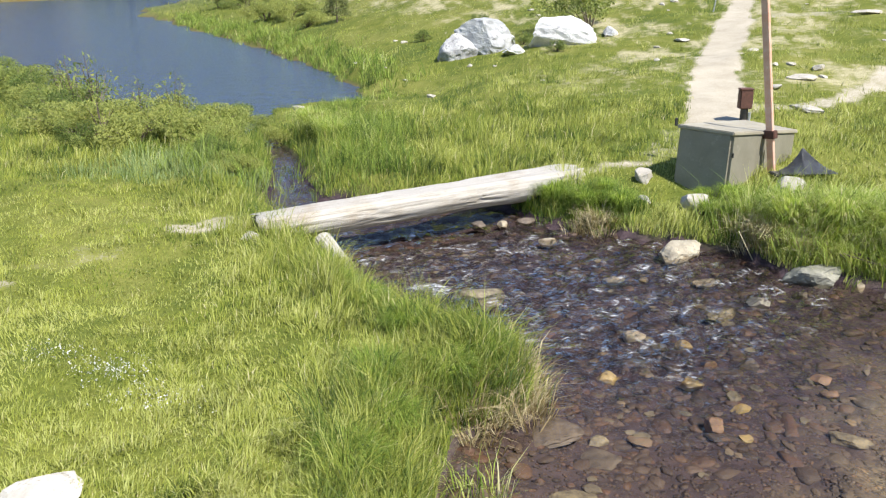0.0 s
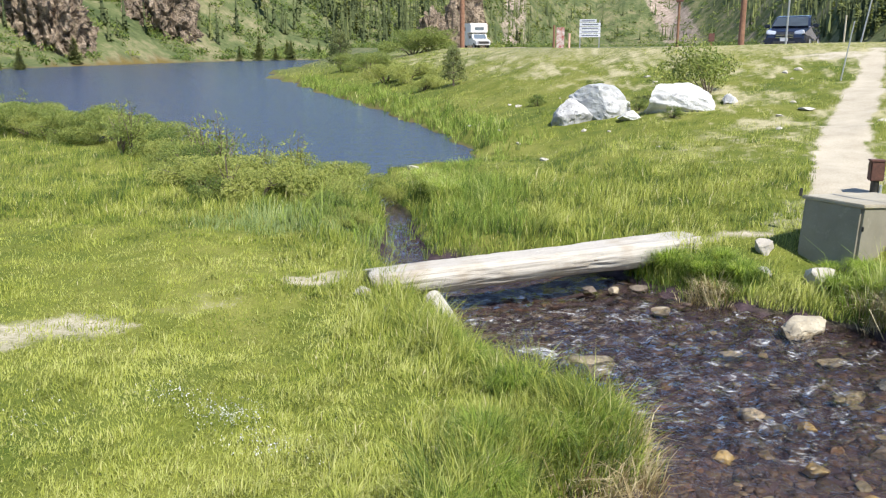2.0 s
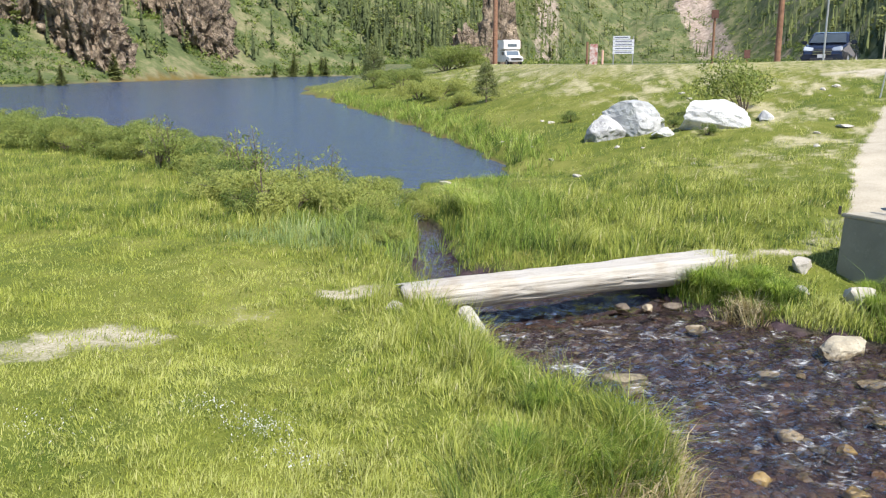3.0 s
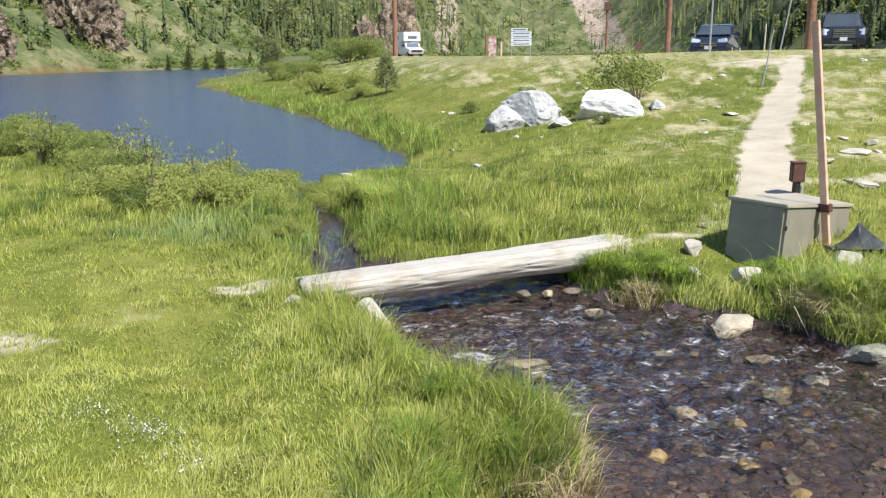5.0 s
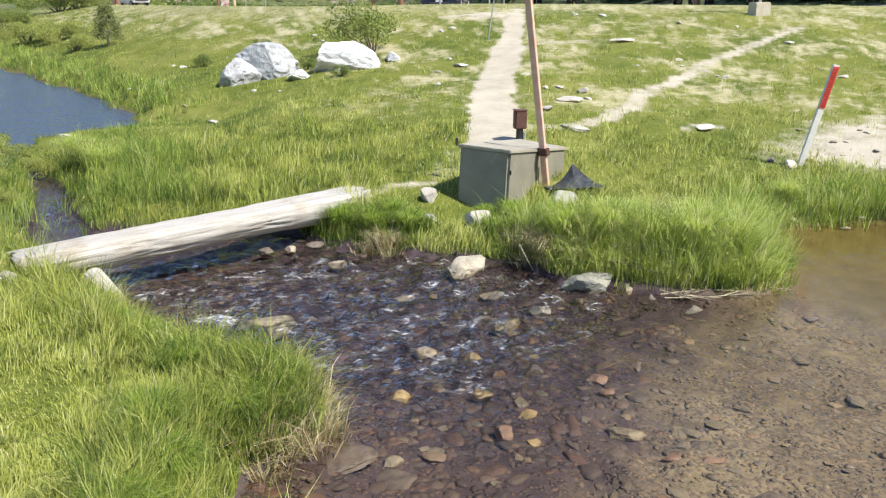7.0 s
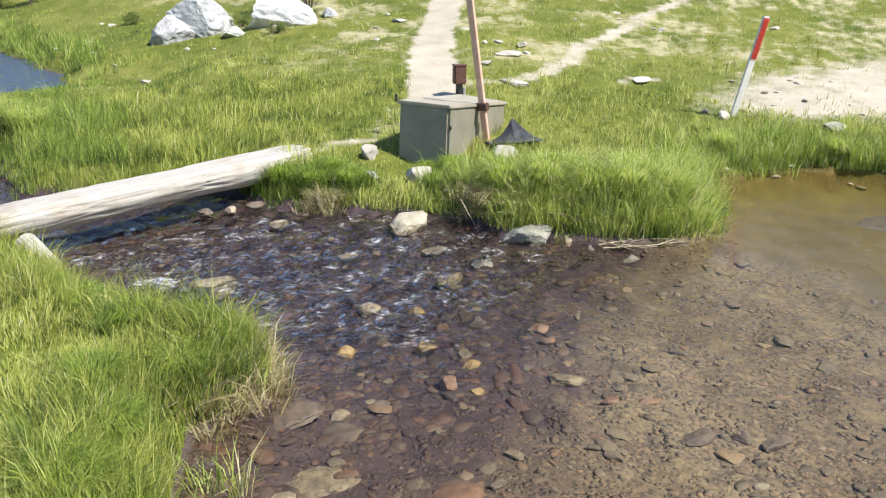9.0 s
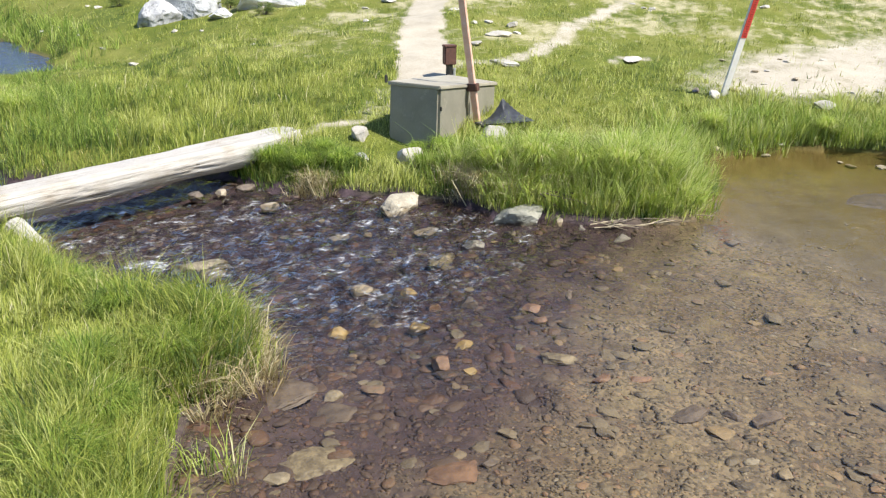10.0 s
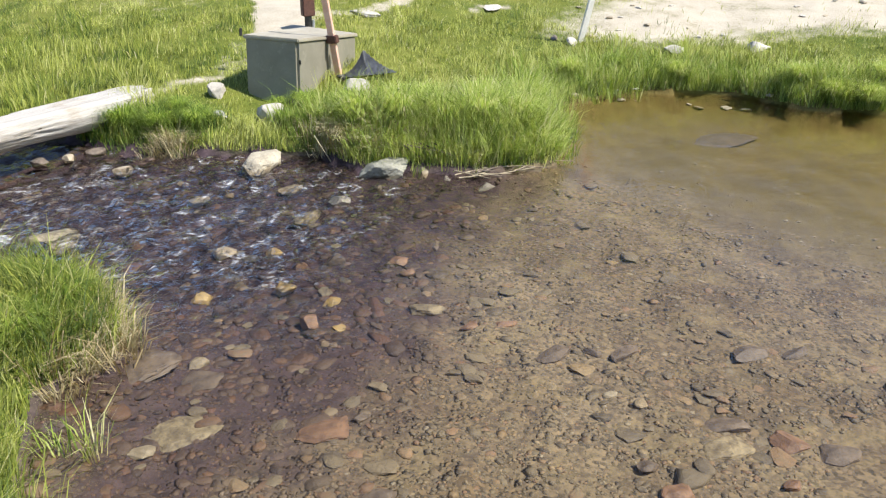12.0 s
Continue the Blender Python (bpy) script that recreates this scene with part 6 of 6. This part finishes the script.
outcrop(-94.5, 124, 6.5, 5, 14, 2, "reddish craggy cliff above the far shore")
outcrop(-81.5, 157, 6.2, 5, 10.5, 3, "reddish craggy cliff above the far shore")
outcrop(-89, 161, 6.4, 5, 16, 4, "reddish craggy cliff above the far shore")
outcrop(-14.9, 112, 2.0, 2.2, 8.5, 5, "tall tan rock pinnacle beside the road")
outcrop(-15.8, 93, 2.0, 1.6, 3.0, 6, "low tan rock outcrop beside the road")


# ---- road side: poles, signs and vehicles ----
def pole(x, y, h, r, material, label, lean=0.0, cap=None):
    z = gz(x, y)
    ob = thing("road_post", label, "post", "posts along the road", at=(x, y, z), turn=(0, lean, 0))
    part("shaft", rod((0, 0, -0.2), (0, 0, h), r, r * 0.85, 12), material, ob)
    if cap:
        part("panel", box(cap[0], 0.03, cap[1], (0, -r - 0.02, h - cap[1] / 2)), RUST_BROWN, ob, "small dark panel", bevel=0.004)
    part("collar", rod((0, 0, 0.0), (0, 0, 0.10), r * 1.25, r * 1.2, 12), material, ob)
    return ob


pole(-12.7, 94, 9.0, 0.28, POLE_WOOD, "reddish-brown wooden utility pole")
pole(3.65, 32.6, 2.0, 0.05, POLE_WOOD, "brown sign post with a small dark panel", 0, (0.26, 0.3))
pole(5.0, 33.5, 0.75, 0.05, POLE_WOOD, "short dark post with a boxy head", 0, (0.22, 0.3))
pole(6.25, 34.3, 4.0, 0.12, POLE_WOOD, "reddish-brown round wooden pole")
pole(7.05, 30.6, 3.0, 0.035, GREY_METAL, "thin grey steel pole")
pole(10.1, 29.6, 4.0, 0.16, POLE_WOOD, "thick reddish-brown wooden pole")
pole(8.55, 27.6, 2.2, 0.025, GREY_METAL, "thin leaning grey delineator", 8)
pole(8.4, 28.8, 0.9, 0.03, CONCRETE, "short pale concrete post")
pole(6.7, 22.9, 1.5, 0.018, GREY_METAL, "thin leaning steel rod beside the trail", 7)
pole(16.5, 29.0, 4.0, 0.11, POLE_WOOD, "reddish-brown round wooden pole")


def build_base_block():
    ob = thing("sign_base", "concrete block holding a steel post at the road's edge", "concrete block", at=(14.9, 22.55, gz(14.9, 22.55)))
    part("block", box(0.52, 0.4, 0.5, (0, 0, 0.12)), CONCRETE, ob, bevel=0.03)
    part("post", rod((0, 0, 0.3), (0, 0, 3.0), 0.045, 0.045), GREY_METAL, ob)


build_base_block()


def build_board():
    at = (0.85, 62, gz(0.85, 62))
    ob = thing("direction_sign", "pale board sign of five strips on two posts", "road sign", at=at)
    for sx in (-0.68, 0.68):
        part("post", box(0.07, 0.07, 2.2, (sx, 0.04, 1.05)), GREY_METAL, ob, bevel=0.005)
    for k in range(5):
        w = 1.2 if k == 4 else 1.5
        p = part("panel", box(w, 0.03, 0.22, (-(1.5 - w) / 2, 0, 1.06 + 0.255 * k)), SIGN_WHITE, ob, bevel=0.006)
        part("lettering", box(w * 0.78, 0.004, 0.07, (-(1.5 - w) / 2, -0.0175, 1.06 + 0.255 * k)), SIGN_INK, p, "dark bar of lettering")


build_board()


def build_kiosk():
    at = (-1.2, 60, gz(-1.2, 60))
    ob = thing("fuel_totem", "weathered orange and white roadside panel between posts", "sign", at=at)
    part("panel", box(0.55, 0.12, 1.5, (0, 0, 0.85)), surface("faded_poster", (0.42, 0.09, 0.06), (0.80, 0.76, 0.70), 4.5, 0.7, 0.1, c3=(0.16, 0.10, 0.09)), ob, "faded orange and white panel", bevel=0.01)
    part("post", rod((-0.45, 0, -0.1), (-0.45, 0, 1.75), 0.09, 0.08), POLE_WOOD, ob, "brown post")
    part("bollard", rod((0.62, 0, -0.1), (0.62, 0, 1.2), 0.08, 0.08), PINK_WOOD, ob, "orange bollard")


build_kiosk()


def wheel(ob, x, y, r, w=0.24):
    t = part("tyre", rod((x, y - w / 2, r), (x, y + w / 2, r), r, r, 22), TYRE, ob, bevel=0.02)
    part("rim", rod((x, y - w / 2 - 0.006, r), (x, y + w / 2 + 0.006, r), r * 0.62, r * 0.62, 18), GREY_METAL, t, "silver alloy rim")


def suv(label, paint, at, turn, L=4.7, W=1.9, H=1.75, square=0.0, rack=False):
    """A parked sport utility car; its nose points to -x before turning."""
    ob = thing("parked_car", label, "car", "cars parked by the road", at=at, turn=(0, 0, turn))
    hw = W / 2
    low = [(-L / 2 + 0.05, 0.32), (-L / 2, 0.55), (-L / 2 + 0.06, 0.86 + 0.1 * square), (-L / 2 + 0.30 - 0.15 * square, 1.0 + 0.08 * square), (-L / 2 + 1.25, 1.08 + 0.05 * square), (L / 2 - 0.15, 1.10), (L / 2, 0.9), (L / 2, 0.5), (L / 2 - 0.08, 0.32)]
    bm = prism(low, -hw, hw)
    for v in bm.verts:
        v.co.y *= (0.95 if v.co.z > 0.8 else 1.0) * (0.92 - 0.04 * (1 - square) if v.co.x < -L / 2 + 0.4 else 1.0)
    part("body", bm, paint, ob, bevel=0.09)
    cab = [(-L / 2 + 1.15, 1.06), (-L / 2 + 1.85 - 0.1 * square, H - 0.04), (-L / 2 + 2.3, H), (L / 2 - 0.6, H - 0.02), (L / 2 - 0.12, 1.08)]
    bm = prism(cab, -hw * 0.93, hw * 0.93)
    for v in bm.verts:
        if v.co.z > 1.3:
            v.co.y *= 0.84
    part("cabin", bm, paint, ob, bevel=0.07)
    a, b = Vector((-L / 2 + 1.22, 0, 1.12)), Vector((-L / 2 + 1.83 - 0.1 * square, 0, H - 0.10))
    nrm = Vector((-(b.z - a.z), 0, b.x - a.x)).normalized() * 0.035
    bm = bmesh.new()
    q = [bm.verts.new(a + nrm + Vector((0, -hw * 0.83, 0))), bm.verts.new(a + nrm + Vector((0, hw * 0.83, 0))), bm.verts.new(b + nrm + Vector((0, hw * 0.70, 0))), bm.verts.new(b + nrm + Vector((0, -hw * 0.70, 0)))]
    f = bm.faces.new(q)
    bmesh.ops.solidify(bm, geom=[f], thickness=0.03)
    part("windscreen", bm, GLASS_DARK, ob, "dark tinted windscreen")
    for s in (-1, 1):
        for x0, x1, t0, t1 in ((-L / 2 + 1.5, -L / 2 + 2.55, 0.5, 0.0), (-L / 2 + 2.65, L / 2 - 1.2, 0, 0), (L / 2 - 1.1, L / 2 - 0.45, 0, 0.3)):
            bm = bmesh.new()
            q = [bm.verts.new((x0, s * hw * 0.945, 1.15)), bm.verts.new((x1, s * hw * 0.945, 1.15)), bm.verts.new((x1 - t1, s * hw * 0.83, H - 0.14)), bm.verts.new((x0 + t0, s * hw * 0.83, H - 0.14))]
            f = bm.faces.new(q)
            bmesh.ops.solidify(bm, geom=[f], thickness=-0.02 * s)
            part("side_window", bm, GLASS_DARK, ob, "dark tinted side window")
        part("headlight", box(0.16, 0.42 - 0.12 * square, 0.19 + 0.12 * square, (-L / 2 + 0.13, s * (hw - 0.34 + 0.06 * square), 0.84 + 0.02 * square), (s * 10 * (1 - square), 12, s * 16)), LAMP_GLASS, ob, "clear glass headlight", bevel=0.03)
        part("mirror", box(0.14, 0.24, 0.17, (-L / 2 + 1.55, s * (hw + 0.1), 1.16)), paint, ob, bevel=0.04)
        part("fog_lamp", box(0.06, 0.18, 0.09, (-L / 2 + 0.0, s * (hw - 0.35), 0.48)), LAMP_GLASS, ob, bevel=0.02)
        wheel(ob, -L / 2 + 0.95, s * (hw - 0.12), 0.36)
        wheel(ob, L / 2 - 0.95, s * (hw - 0.12), 0.36)
        if rack:
            part("roof_rail", rod((-L / 2 + 2.2, s * hw * 0.72, H + 0.05), (L / 2 - 0.7, s * hw * 0.72, H + 0.04), 0.02, 0.02, 8), CHROME, ob, "chrome roof rail")
    g = part("grille", box(0.06, 0.75 + 0.2 * square, 0.22 + 0.16 * square, (-L / 2 + 0.01, 0, 0.76 + 0.04 * square), (0, 8, 0)), BLACK_RUBBER, ob, "black grille", bevel=0.02)
    for k in range(5 if square else 2):
        part("bar", box(0.02, 0.72 + 0.18 * square, 0.03, (-L / 2 - 0.035, 0, 0.64 + (0.085 if square else 0.1) * k)), CHROME, g, "chrome grille bar")
    part("bumper", box(0.16, W * 0.94, 0.2, (-L / 2 + 0.02, 0, 0.48)), paint, ob, bevel=0.05)
    part("intake", box(0.03, W * 0.5, 0.1, (-L / 2 - 0.065, 0, 0.44)), BLACK_RUBBER, ob, bevel=0.01)
    part("number_plate", box(0.012, 0.32, 0.15, (-L / 2 - 0.085, 0, 0.56)), SIGN_WHITE, ob, "blank pale number plate")
    return ob


suv("dark navy compact sport utility car with tinted glass", NAVY, (9.7, 40.8, gz(9.7, 40.8)), 68, 4.5, 1.82, 1.62)
suv("black full-size sport utility car with a chrome grille", BLACK_CAR, (16.0, 42.8, gz(16.0, 42.8)), 74, 5.1, 2.02, 1.82, 1.0, True)
suv("slate-grey sport utility car with a pale number plate", SLATE_CAR, (18.4, 29.8, gz(18.4, 29.8)), 62, 4.6, 1.88, 1.7, 0.3, True)


def build_camper():
    at = (-12.6, 106.0, gz(-12.6, 106))
    ob = thing("camper_truck", "white truck camper parked on the far roadside", "camper", at=at, turn=(0, 0, 118))
    part("bed", box(2.6, 2.0, 0.8, (0.9, 0, 0.85)), CAR_WHITE, ob, bevel=0.06)
    part("cab", prism([(-2.6, 0.5), (-2.6, 1.05), (-1.5, 1.2), (-1.1, 1.85), (0.1, 1.85), (0.1, 0.5)], -0.95, 0.95), CAR_WHITE, ob, bevel=0.06)
    part("camper_box", prism([(-1.2, 2.0), (-1.2, 2.95), (-0.9, 3.15), (2.5, 3.15), (2.5, 1.2), (0.15, 1.2), (0.15, 2.0)], -1.1, 1.1), CAR_WHITE, ob, "boxy white camper shell", bevel=0.06)
    part("windscreen", box(0.04, 1.6, 0.62, (-1.33, 0, 1.53), (0, 31, 0)), GLASS_DARK, ob, "dark windscreen")
    part("front_window", box(0.04, 1.2, 0.35, (-1.22, 0, 2.5)), GLASS_DARK, ob, "dark camper window")
    part("grille", box(0.05, 1.5, 0.3, (-2.62, 0, 0.82)), DARK_METAL, ob, "dark grille")
    for s in (-1, 1):
        part("side_window", box(0.9, 0.03, 0.42, (1.2, s * 1.1, 2.45)), GLASS_DARK, ob, "dark side window", bevel=0.01)
        part("door_window", box(0.8, 0.03, 0.4, (-0.5, s * 0.955, 1.5)), GLASS_DARK, ob, "dark door window", bevel=0.01)
        part("headlight", box(0.05, 0.3, 0.22, (-2.62, s * 0.75, 0.84)), LAMP_GLASS, ob, bevel=0.01)
        wheel(ob, -1.8, s * 0.85, 0.38)
        wheel(ob, 1.5, s * 0.85, 0.38)


build_camper()


def build_trailer(x, y, turn, L, label, s0=1.0):
    ob = thing("flat_trailer", label, "trailer", at=(x, y, gz(x, y)), turn=(0, 0, turn))
    part("deck", box(L, 1.6, 0.22, (0, 0, 0.52)), DARK_METAL, ob, bevel=0.02)
    for s in (-1, 1):
        part("side_rail", box(L, 0.05, 0.42, (0, s * 0.78, 0.75)), DARK_METAL, ob, bevel=0.01)
        wheel(ob, 0.2, s * 0.88, 0.33, 0.2)
    part("tongue", box(1.2, 0.1, 0.1, (-L / 2 - 0.5, 0, 0.48)), DARK_METAL, ob, bevel=0.01)
    ob.scale = (s0, s0, s0)


build_trailer(17.0, 31.0, 5, 1.9, "black flat utility trailer parked at the road's edge", 0.6)


# ---- small flowers in the meadow ----
def build_flowers():
    r = np.random.RandomState(800)
    V, F, T = [], [], []
    spots = []
    for cx, cy, n, sp in ((-2.1, 4.3, 150, 0.13), (-1.75, 4.0, 80, 0.12), (-2.6, 4.5, 60, 0.14), (-3.4, 4.1, 50, 0.2)):
        spots += [(cx + r.normal(0, sp), cy + r.normal(0, sp * 0.7)) for _ in range(n)]
    heights = ground_z(*np.array(spots).T) + r.uniform(0.05, 0.12, len(spots))
    for (x, y), z in zip(spots, heights):
        for _ in range(3):
            c = np.array([x, y, z]) + r.normal(0, 0.012, 3)
            u, v = r.normal(0, 0.0027, 3), r.normal(0, 0.0027, 3)
            n0 = len(V)
            V += [c - u, c + v, c + u, c - v]
            F.append((n0, n0 + 1, n0 + 2, n0 + 3))
    me = mesh_from("white_flowers", np.array(V), np.array(F), plain("petals", (0.62, 0.62, 0.6), 0.7))
    tagged(new("white_flowers", me), "tiny white wildflowers in the short grass", "flowers", kind="stuff")


build_flowers()
